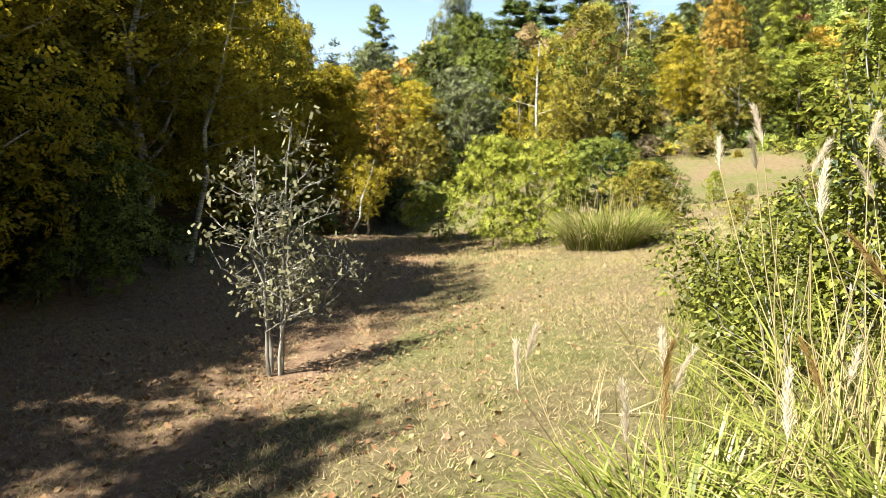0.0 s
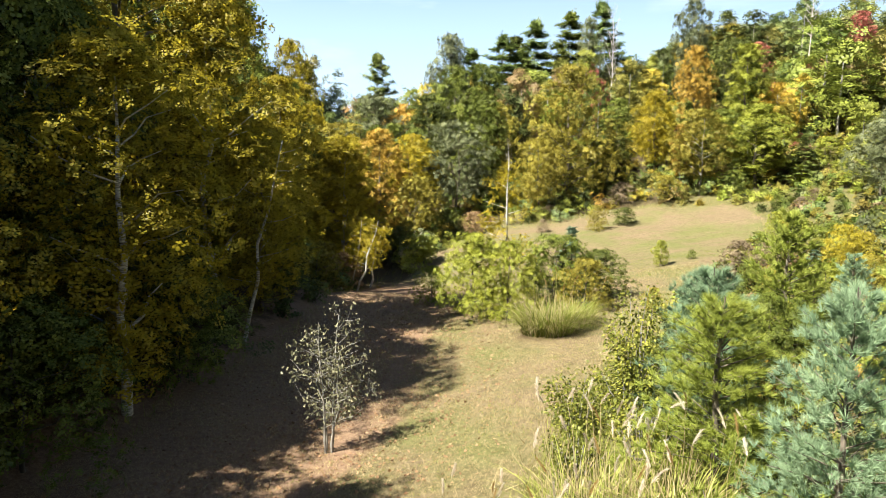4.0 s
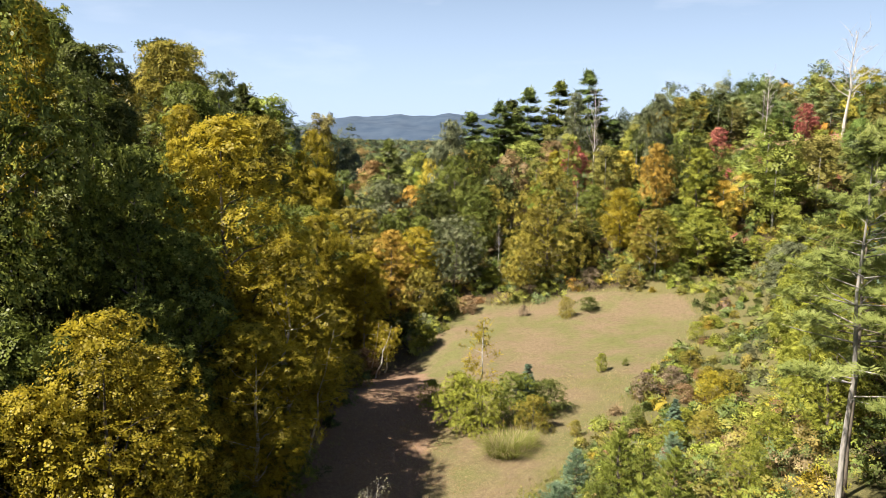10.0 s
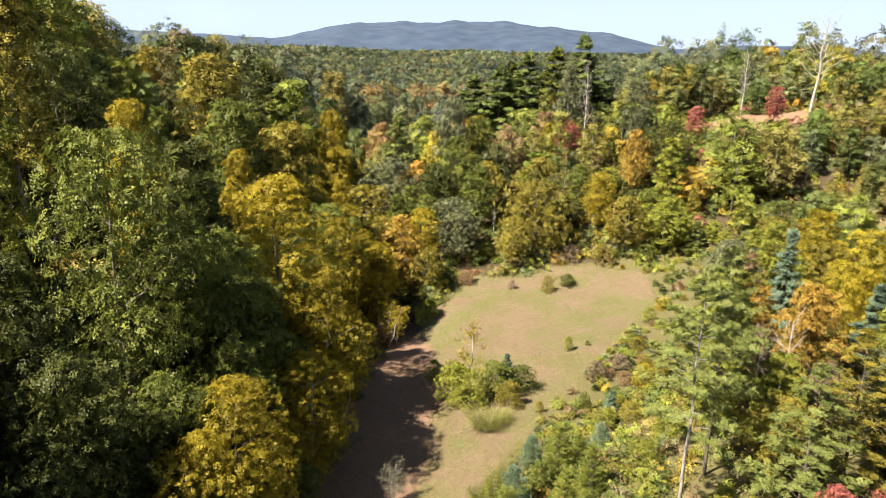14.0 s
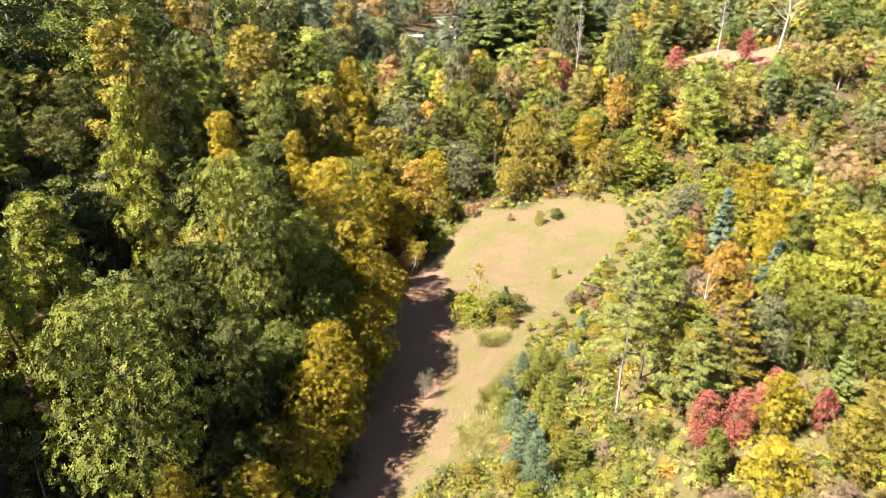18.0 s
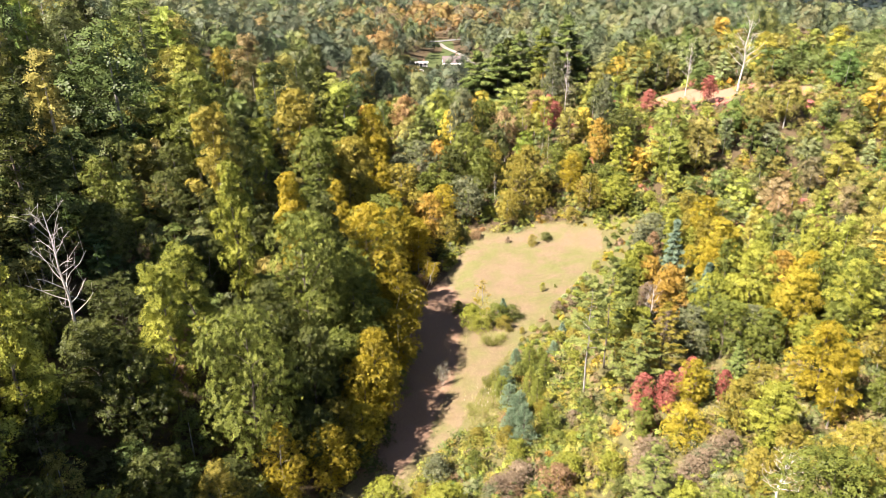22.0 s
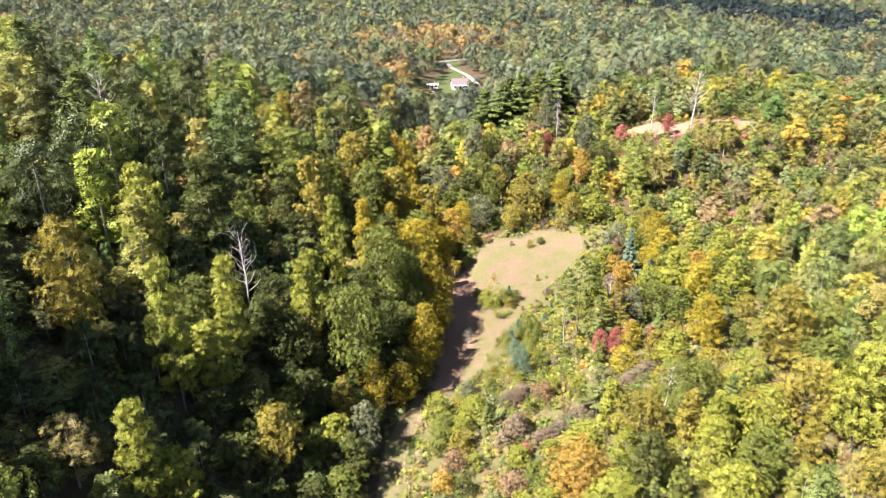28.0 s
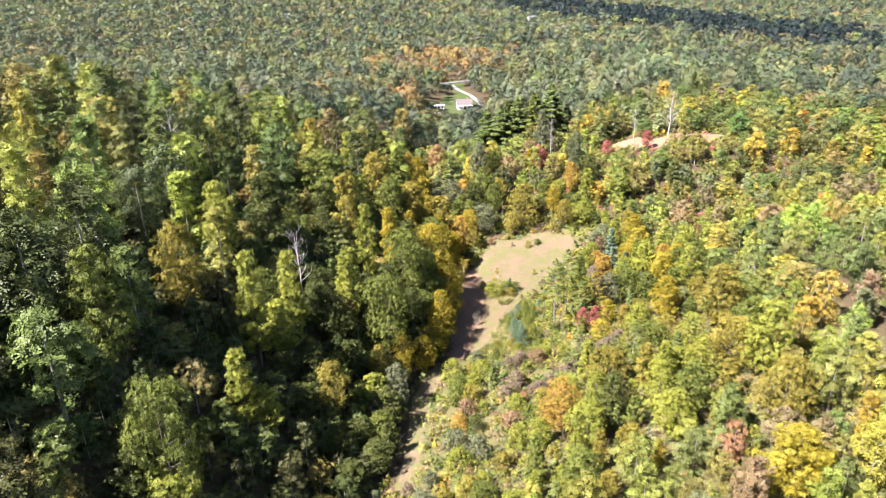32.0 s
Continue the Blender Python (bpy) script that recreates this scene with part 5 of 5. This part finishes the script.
NEAR_GRASS = "tall green plume grass with pale feathery seed heads"
grass_clump(2.4, 3.1, 1.5, 1.3, 520, 15, 51, label=NEAR_GRASS)
grass_clump(3.7, 3.9, 1.3, 1.45, 400, 16, 52, label=NEAR_GRASS, stalks=40)
grass_clump(1.1, 4.5, 1.0, 1.0, 300, 9, 53, label=NEAR_GRASS)
grass_clump(2.5, 4.7, 1.1, 1.6, 150, 18, 58, label=NEAR_GRASS, stalks=60)
grass_clump(1.3, 3.2, 1.0, 1.05, 330, 6, 57, label=NEAR_GRASS)
grass_clump(3.0, 1.7, 1.1, 1.35, 380, 5, 56, label=NEAR_GRASS)
grass_clump(4.4, 20.4, 1.6, 1.75, 1400, 3, 54, 1.0, "arching green grass clump with straw top beside the thicket", 60, 0.55)
grass_clump(5.6, 21.2, 1.1, 1.4, 600, 2, 55, 1.0, "arching green grass clump with straw top beside the thicket", 30, 0.55)

# ---- turf, weeds and fallen leaves of the clearing ----
g = np.random.default_rng(77)


def scatter(n, x0, x1, y0, y1, keep):
    x, y = g.uniform(x0, x1, n), g.uniform(y0, y1, n)
    k = keep(x, y)
    x, y = x[k], y[k]
    return np.stack([x, y, height(x, y)], 1)


def turf(name, p, low, high, mat, label, width=0.012, flat=0.5):
    p = np.repeat(p, 3, 0) + g.normal(size=(3 * len(p), 3)) * (0.05, 0.05, 0)
    n = len(p)
    d = unit(g.normal(size=(n, 3)) * (flat, flat, 0) + (0, 0, 1))
    ln = g.uniform(low, high, n)[:, None]
    sd = unit(np.cross(d, g.normal(size=(n, 3)))) * width
    v = np.stack([p - sd, p + sd, p + d * ln], 1).reshape(-1, 3)
    ob = new(name, raw_mesh(name, v, np.arange(3 * n).reshape(-1, 3), [mat], floats=[("tone", np.repeat(np.clip(0.5 + g.normal(size=n) * 0.2, 0, 1), 3))]))
    tagged(ob, label, "grass", kind="stuff")


turf("dry_grass", scatter(52000, -9, 8, 2, 20, lambda x, y: inside(x, y) > -0.3), 0.04, 0.10, LEAF["straw"], "short dry straw-coloured meadow grass", 0.005, 1.1)
turf("dry_meadow_grass", scatter(15000, -9, 16, 20, 36, lambda x, y: inside(x, y) > -0.3), 0.05, 0.14, LEAF["straw"], "short dry straw-coloured meadow grass", 0.008)
turf("green_grass", scatter(24000, -9, 20, 2, 40, lambda x, y: (inside(x, y) > -0.5) & (x > -4.5 + 0.1 * y) & (np.sin(x * 0.7) * np.sin(y * 0.55 + 1) > -0.2)), 0.04, 0.11, LEAF["grass"], "short green grass in patches of the meadow", 0.006, 0.9)
turf("tall_weeds", scatter(9000, -12, 32, -12, 68, lambda x, y: (inside(x, y) < 0.9) & (inside(x, y) > -2.5) & (x > np.interp(y, TRACK_Y, TRACK_X) + 2)), 0.3, 0.9, LEAF["straw"], "tall dry weeds along the rim of the meadow", 0.007)
turf("bank_grass", scatter(9000, 0.5, 13, -1, 17, lambda x, y: inside(x, y) < 0.3), 0.2, 0.6, LEAF["grass"], "tall green grass among the plume grass and young pines", 0.007)
turf("rim_grass", scatter(8000, -16, 32, -40, 68, lambda x, y: (inside(x, y) < 0.6) & (inside(x, y) > -3)), 0.25, 0.7, LEAF["grass"], "tall green grass along the rim of the meadow", 0.008)
lp = scatter(24000, -12, 3, 0, 36, lambda x, y: (inside(x, y) > -3) & (np.abs(x - np.interp(y, TRACK_Y, TRACK_X) - 0.5) < g.uniform(0.5, 6.0, len(x))))
lv, lf = leaf_cards(lp + (0, 0, 0.025), g.normal(size=lp.shape) * 0.45 + (0, 0, 1), 0.055, g)
tagged(new("fallen_leaves", raw_mesh("fallen_leaves", lv, lf, [LEAF["litter"]], floats=[("tone", np.repeat(np.clip(0.5 + g.normal(size=len(lp)) * 0.2, 0, 1), 4))])),
       "brown fallen leaves strewn over the track", "leaves", kind="stuff")

# ---- the rest of the woods ----
g = np.random.default_rng(5)
TONES = ["gold", "yellow", "lime", "green", "olive", "dark", "orange", "red", "rust", "gray", "tan", "pine", "palepine", "blue"]
MIX = {  # chances of the hues, in the order of TONES
    # slope weighted to dark hues, which stand in for its shade
    "slope": [0, 1, 9, 25, 11, 44, 0, 0, 1, 1, 0, 3, 0, 0],
    "edge": [30, 12, 18, 14, 14, 6, 2, 0, 2, 0, 0, 2, 0, 0],
    "back": [5, 3, 20, 26, 22, 12, 1, 0, 1, 5, 1, 5, 3, 0],
    "brush": [3, 3, 32, 25, 24, 4, 1, 0, 2, 6, 4, 2, 3, 0],
    "low": [2, 2, 26, 24, 18, 3, 1, 0, 3, 7, 15, 1, 1, 0],
    "far": [1, 0, 13, 32, 18, 27, 0, 0, 0, 2, 0, 6, 3, 0],
}


def zone(x, y):
    d = x - float(np.interp(y, TRACK_Y, TRACK_X))
    if y > 68 and x > -14:
        return "back"
    if d < 0:
        return "edge" if d > -11 and y > -20 else "slope"
    if y < -8 and d < 36 + 0.2 * y:
        return "low"
    return "brush"


def size_of(z, hue):
    if z == "slope":    # tall ones stand out of the understorey
        return g.uniform(15, 22) if hue in ("gold", "yellow", "lime", "olive", "pine") or g.random() < 0.5 else g.uniform(6, 10)
    if z == "edge":
        return g.uniform(7, 12.5)
    if z == "back":
        return g.uniform(8, 16)
    if z == "low":
        return g.uniform(2.4, 5.2)
    return g.uniform(5, 11)


def shape_of(z, hue):
    if hue in ("pine", "palepine", "blue"):
        return "pine" if z in ("slope", "back", "far") else "spruce"
    if z == "low":
        return "shrub"
    if hue in ("gold", "yellow", "lime"):
        return ("poplar", "maple", "birch", "maple")[int(g.integers(4))]
    return ("oak", "maple", "maple", "oak", "poplar")[int(g.integers(5))]


singles, crowd = 0, []
step = 4.1
spots = np.zeros((9000, 3))
count = len(PLACED)
spots[:count] = PLACED
cells = [(-190 + (ix + g.uniform(0.1, 0.9)) * step, -136 + (iy + g.uniform(0.1, 0.9)) * step) for iy in range(int(276 / step)) for ix in range(int(380 / step))]
cells = [c for c in cells if -0.72 * (c[1] + 134) - 42 < c[0] < 0.72 * (c[1] + 134) + 16]
cells.sort(key=lambda c: math.hypot(c[0] - 2, 0.7 * (c[1] - 15)))
for x, y in cells:
    rim = float(inside(x, y))
    if rim > -1.0 or bare_slope(x, y) > 0.1:
        continue
    z = zone(x, y)
    hue = TONES[int(g.choice(14, p=np.array(MIX[z]) / sum(MIX[z])))]
    # deep shade of the near slope, painted by turning most crowns dark
    if z == "slope" and y < -22 and x > -64 and hue in ("lime", "olive", "gold", "yellow") and g.random() < 0.7:
        hue = "dark"
    kind = shape_of(z, hue)
    h = size_of(z, hue)
    w = h * PROTO[kind][0][1] / PROTO[kind][0][0] * g.uniform(0.9, 1.25)
    if -6 < x < 9 and -45 < y < 1 and z != "low" and x > -4 or 0 < x < 18 and -8 <= y < 20:
        kind, h, w = "shrub", g.uniform(1.5, 2.8), g.uniform(1.9, 2.9)
    if 76 < y < 94 and 34 < x < 84 and bare_slope(x, y + 10) > -0.6:
        kind, h, w = "shrub", g.uniform(1.6, 3.6), g.uniform(2.2, 3.8)
    if 6 < y < 58 and rim > -8 and x > 5:
        kind, h, w = "shrub", g.uniform(0.9, 1.9), g.uniform(1.2, 2.4)
        hue = ("olive", "tan", "green", "lime")[int(g.integers(4))] if hue in ("red", "orange", "rust", "yellow", "gold") else hue
    if z in ("edge", "slope") and x > np.interp(y, TRACK_Y, TRACK_X) - (26 if y < 2 else 15) and y < 40 and h > 10:
        h = g.uniform(6, 9.5) if y < 2 else g.uniform(8, 11)
        w = min(w, 6.5)
    if y > 45 and x > 28:
        h, w = 0.74 * h, 0.9 * w
    if 64 < y < 82 and 3 < x < 32 and h > 7:
        h, w = g.uniform(4, 7.5), min(w, 5.0)
    if rim > -1.0 - 0.2 * w:
        continue
    s = spots[:count]
    if ((s[:, 0] - x) ** 2 + (s[:, 1] - y) ** 2 < ((0.70 if h > 12 and z == "slope" else 0.60) * (0.5 * w + s[:, 2])) ** 2).any():
        continue
    spots[count] = (x, y, 0.5 * w)
    count += 1
    if singles < 280 and -46 < x < 46 and -60 < y < 84:
        place = {"slope": SLOPE, "edge": EDGE, "back": BACK, "low": BRUSH, "brush": BRUSH}[z]
        tree(kind, hue, x, y, h, w, place, "gray" if g.random() < 0.3 else "brown")
        singles += 1
    else:
        crowd.append((kind, hue, x, y, h, w))


# understorey between the tall trees of the slope, its shade painted by dark hues
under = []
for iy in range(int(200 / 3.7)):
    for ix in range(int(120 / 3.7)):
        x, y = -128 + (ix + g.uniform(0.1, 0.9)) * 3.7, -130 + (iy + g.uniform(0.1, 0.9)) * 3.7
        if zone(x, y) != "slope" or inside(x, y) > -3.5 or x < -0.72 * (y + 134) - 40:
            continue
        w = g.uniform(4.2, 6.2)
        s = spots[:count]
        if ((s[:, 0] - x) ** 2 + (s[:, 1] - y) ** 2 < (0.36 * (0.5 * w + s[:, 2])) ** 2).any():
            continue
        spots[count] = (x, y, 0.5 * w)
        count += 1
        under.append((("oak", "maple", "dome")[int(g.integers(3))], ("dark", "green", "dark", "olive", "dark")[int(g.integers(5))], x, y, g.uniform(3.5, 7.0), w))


def undergrowth(name, p, low, high, sprays, size, mix, label):
    """Low brush: small leafy mounds, all in one mesh."""
    n = len(p)
    h = g.uniform(low, high, n)
    h = np.where((inside(p[:, 0], p[:, 1]) > -9) & (p[:, 0] > 6) & (p[:, 1] > 12) & (p[:, 1] < 60), np.minimum(h * 0.5, 0.95), h)
    w = h * g.uniform(0.9, 1.5, n)
    d = unit(g.normal(size=(n, sprays, 3)) + (0, 0, 0.5))
    d[..., 2] = np.abs(d[..., 2])
    r = g.uniform(0.45, 1.08, (n, sprays))
    q = p[:, None, :] + d * r[..., None] * np.stack([w * 0.6, w * 0.6, h], 1)[:, None, :]
    v, f = leaf_cards(q.reshape(-1, 3), d.reshape(-1, 3) + g.normal(size=(n * sprays, 3)) * 0.7 + (0, 0, 0.4), size, g)
    hue = g.choice(14, n, p=np.array(mix) / sum(mix))
    base = np.array([HUE[t] for t in TONES])[hue] * g.uniform(0.75, 1.25, (n, 1)) * (1 + g.normal(size=(n, 3)) * 0.06)
    c = np.clip(np.repeat(base, sprays, 0) * np.clip(1 + g.normal(size=(n * sprays, 1)) * 0.15, 0.4, 1.8), 0.004, 0.8)
    c = np.repeat(np.concatenate([c, np.ones((len(c), 1))], 1), 4, 0)
    tagged(new(name, raw_mesh(name, v, f, [WOODS], colors=[("tint", c)], cards=True)), label, "undergrowth", kind="stuff")


brush_side = lambda x, y: (x > np.interp(y, TRACK_Y, TRACK_X) + 1) & (inside(x, y) < -0.1) & (np.abs(x) < 0.72 * (y + 134) + 6) & (bare_slope(x, y) < g.uniform(-0.1, 1.6, len(x)))
undergrowth("brush", scatter(5200, -30, 52, -105, 24, lambda x, y: brush_side(x, y) & ((x > 10) | (y > 18) | (y < -9))), 0.8, 2.3, 26, 0.62, MIX["low"], "dense low autumn brush of saplings and weeds")
undergrowth("near_brush", scatter(1500, -6, 15, -12, 19, lambda x, y: (inside(x, y) < -0.6) & ((x > 5.2) | (y < -0.5)) & (np.hypot(x - 5.3, y - 7) > 1.6)), 0.5, 1.5, 60, 0.26, [2, 4, 34, 30, 16, 0, 1, 1, 2, 4, 5, 0, 0, 0], "low leafy green brush and weeds beside the track")
undergrowth("hillside_brush", scatter(6800, 28, 165, 15, 135, lambda x, y: (bare_slope(x, y) < g.uniform(-0.3, 0.75, len(x))) & (inside(x, y) < -9)), 0.9, 3.0, 15, 1.0, [2, 2, 24, 26, 22, 4, 2, 3, 4, 4, 8, 0, 0, 0], "low autumn brush round the bare clay bank")
undergrowth("far_brush", scatter(3600, -20, 75, 20, 110, lambda x, y: brush_side(x, y) & (inside(x, y) > -30)), 0.8, 2.4, 24, 0.75, MIX["brush"], "dense low brush round the head of the meadow")
# mostly dark hues, so the shade under the trees is in the colour
undergrowth("leafy_undergrowth", scatter(3400, -75, -6, -90, 72, lambda x, y: ~brush_side(x, y) & (inside(x, y) < -0.4)), 0.8, 2.8, 20, 0.7, [0, 0, 3, 8, 5, 14, 0, 0, 1, 0, 0, 0, 0, 0], "undergrowth beneath the trees of the slope, shade in its dark green")


def woods(name, rows, label, share):
    """Joins trees into one mesh; share: the part of the leaf sprays that is kept, each made larger in turn."""
    vs, tints, tv, tf, nt = [], [], [], [], 0
    for kind, hue, x, y, h, w in rows:
        H, W, _, _, (bv, bf), (cv, cf, ct) = PROTO[kind][int(g.integers(len(PROTO[kind])))]
        n = len(cf)
        pick = g.random(n) < share
        q = cv.reshape(n, 4, 3)[pick]
        if share < 1:
            mid = q.mean(1, keepdims=True)
            q = mid + (q - mid) * (1 / share) ** 0.42
        a = g.uniform(0, 6.28)
        ca, sa = math.cos(a), math.sin(a)
        z0 = float(height(x, y))
        p = q.reshape(-1, 3)
        vs.append(np.stack([(p[:, 0] * ca - p[:, 1] * sa) * w / W + x, (p[:, 0] * sa + p[:, 1] * ca) * w / W + y, p[:, 2] * h / H + z0], 1))
        base = np.array(HUE[hue]) * g.uniform(0.82, 1.2) * (1 + g.normal(size=3) * 0.07)
        tone = ct.reshape(n, 4)[pick] * 1.0 + 0.5
        tints.append(np.clip(base[None, :] * tone.reshape(-1, 1), 0.005, 0.8))
        lv_, lf_ = limb((x, y, z0 - 0.4), (x, y, z0 + h * 0.8), 0.018 * h, 0.005 * h, 5, 0.0, 2, g)
        tv.append(lv_)
        tf.append(lf_ + nt)
        nt += len(lv_)
    v = np.concatenate(vs)
    t = np.concatenate(tints)
    ob = tagged(new(name), label, "woods", kind="stuff")
    upright("foliage", raw_mesh(name + "_foliage", v, np.arange(len(v)).reshape(-1, 4), [WOODS], colors=[("tint", np.concatenate([t, np.ones((len(t), 1))], 1))], cards=True), ob)
    upright("trunks", raw_mesh(name + "_trunks", np.concatenate(tv), np.concatenate(tf), [BARK["gray"]]), ob)


woods("wooded_slope", [r for r in crowd if r[2] < -10], "dense mixed autumn woods on the steep slope", 0.28)
woods("understorey", under, "dense understorey beneath the tall trees, dark hues standing for shade", 0.14)
woods("wooded_hillside", [r for r in crowd if r[2] >= -10], "dense mixed autumn woods on the gentle hillside", 0.24)


def canopy(name, y0, y1, step, sprays, size, label, tall=(11, 17), around=False):
    """Far woods: every crown a dome of leaf sprays, all in one mesh."""
    nx = int((480 if around else 0.74 * (y1 + 140) * 2 + 60) / step)
    ny = int((y1 - y0) / step)
    ix, iy = np.meshgrid(np.arange(nx), np.arange(ny))
    x = (ix.ravel() - nx / 2 + g.uniform(-0.42, 0.42, nx * ny)) * step
    y = y0 + (iy.ravel() + 0.5 + g.uniform(-0.42, 0.42, nx * ny)) * step
    k = (np.abs(x) < 0.72 * (y + 134) + 25) & (homestead(x, y) < 0)
    if around:      # the woods go on to both sides and behind
        k = (np.abs(x) < 230) & ((x < -0.72 * (y + 134) - 41) | (x > 0.72 * (y + 134) + 17) | (y < -137))
    k &= ~((np.abs(x - 430) < 90) & (np.abs(y - 620) < 22))
    x, y = x[k], y[k]
    n = len(x)
    h = g.uniform(*tall, n) * g.choice([0.5, 0.8, 1.0, 1.25], n) * (1 + 0.12 * np.sin(x / 37) * np.sin(y / 41))
    view_gap = (np.abs(x + 4) < 19) & (y < 300) & (y > 190)     # low growth before the homestead
    h = np.where(view_gap, np.minimum(h, np.maximum(1.5, 0.11 * (272 - y))), h)
    w = step * g.choice([0.8, 1.05, 1.25, 1.5], n) * g.uniform(0.9, 1.1, n)
    z = height(x, y)
    mix = np.array(MIX["far"], float)
    hue = g.choice(14, n, p=mix / mix.sum())
    # a copse of orange poplars beside the homestead
    copse = ((x + 10) / 60) ** 2 + ((y - 440) / 75) ** 2 + g.normal(size=n) * 0.35 < 1
    hue[copse] = g.choice([0, 6, 4, 6, 8], int(copse.sum()))
    copse2 = ((x + 45) / 32) ** 2 + ((y - 240) / 50) ** 2 + g.normal(size=n) * 0.4 < 1
    hue[copse2] = g.choice([0, 6, 4, 4, 3], int(copse2.sum()))
    # cloud shadow on the far ridge, painted through the hue of its crowns
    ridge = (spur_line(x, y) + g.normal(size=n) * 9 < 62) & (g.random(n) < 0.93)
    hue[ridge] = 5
    pines = ((x - 70) / 75) ** 2 + ((y - 215) / 80) ** 2 + g.normal(size=n) * 0.3 < 1
    hue[pines] = g.choice([11, 11, 3, 12, 2, 4], int(pines.sum()))
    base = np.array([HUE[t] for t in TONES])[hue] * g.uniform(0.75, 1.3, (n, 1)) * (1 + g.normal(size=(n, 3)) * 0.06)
    # blue distance haze blended into the crowns' base colour
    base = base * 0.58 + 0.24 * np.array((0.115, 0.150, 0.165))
    # rest of that cloud shadow: ridge colour multiplied down and blued
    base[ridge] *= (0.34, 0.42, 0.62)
    d = unit(g.normal(size=(n, sprays, 3)) + (0, 0, 0.45))
    d[..., 2] = np.abs(d[..., 2]) * 1.1 - 0.3
    lump = 1 + 0.34 * np.sin(d[..., 0] * 4 + x[:, None]) * np.sin(d[..., 1] * 4.4 + y[:, None])
    r = g.uniform(0.74, 1.06, (n, sprays)) * lump
    cone = np.isin(hue, [11, 12, 13])[:, None]
    taper = np.where(cone, np.clip(1.15 - 0.75 * (d[..., 2] + 0.2), 0.15, 1.1), 1.0)
    p = np.stack([x[:, None] + d[..., 0] * r * taper * w[:, None] * 0.56, y[:, None] + d[..., 1] * r * taper * w[:, None] * 0.56,
                  (z + h * 0.62)[:, None] + d[..., 2] * r * (h * 0.40)[:, None] * np.where(cone, 1.25, 1.0)], -1).reshape(-1, 3)
    v, f = leaf_cards(p, (d.reshape(-1, 3) * 1.1 + g.normal(size=(n * sprays, 3)) * 0.28 + (0, 0, 0.1)), size, g)
    tone = np.clip(1 + g.normal(size=n * sprays) * 0.07, 0.4, 1.7)
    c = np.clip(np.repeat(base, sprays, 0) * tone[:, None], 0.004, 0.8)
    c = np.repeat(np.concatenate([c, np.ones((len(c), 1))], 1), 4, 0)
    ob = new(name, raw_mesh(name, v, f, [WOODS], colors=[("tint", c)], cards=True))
    tagged(ob, label, "woods", kind="stuff")


FAR_LABEL = "distant unbroken canopy of green and autumn-coloured woods"
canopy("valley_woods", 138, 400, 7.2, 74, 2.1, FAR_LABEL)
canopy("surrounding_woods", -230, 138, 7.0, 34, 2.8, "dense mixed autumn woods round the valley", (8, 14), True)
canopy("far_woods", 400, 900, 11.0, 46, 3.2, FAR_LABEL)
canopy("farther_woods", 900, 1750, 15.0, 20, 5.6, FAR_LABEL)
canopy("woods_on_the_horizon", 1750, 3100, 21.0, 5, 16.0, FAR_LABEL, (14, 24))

# ---- far mountains ----
mx = np.linspace(-3600, 3600, 181)
my = np.linspace(3350, 4650, 27)
MX, MY = np.meshgrid(mx, my)
crest = 165 * np.exp(-(np.abs(MX - 110) / 1000) ** 3.6) + 70 * np.exp(-((MX + 1700) / 600) ** 2) + 80 * np.exp(-((MX - 2000) / 600) ** 2) + 32
crest *= 1 + 0.045 * np.sin(MX / 115) + 0.03 * np.sin(MX / 47 + 1) + 0.015 * np.sin(MX / 23)
MZ = 10 + crest * np.sin(np.clip((MY - 3350) / 1000, 0, 1) * np.pi / 2) + 14 * np.sin(MX / 90 + MY / 130) * np.sin(MY / 170) * sstep(3350, 3600, MY) * (1 - sstep(4100, 4350, MY))
mm, mn, ml = nodes_of("far_wooded_mountain")
mt = mn.new("ShaderNodeTexNoise")
mt.inputs["Scale"].default_value = 0.012
mt.inputs["Detail"].default_value = 8
mc = mn.new("ShaderNodeTexCoord")
# blue of the air in between is put into this base colour
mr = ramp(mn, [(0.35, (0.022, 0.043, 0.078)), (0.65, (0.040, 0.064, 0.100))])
ml.new(mc.outputs["Object"], mt.inputs["Vector"])
ml.new(mt.outputs["Fac"], mr.inputs["Fac"])
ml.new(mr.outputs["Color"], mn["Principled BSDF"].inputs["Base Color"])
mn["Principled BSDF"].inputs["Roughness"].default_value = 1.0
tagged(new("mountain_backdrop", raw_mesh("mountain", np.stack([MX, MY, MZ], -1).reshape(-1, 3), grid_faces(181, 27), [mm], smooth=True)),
       "long wooded mountain ridge on the horizon, haze blue in its colour", "mountain", kind="structure")
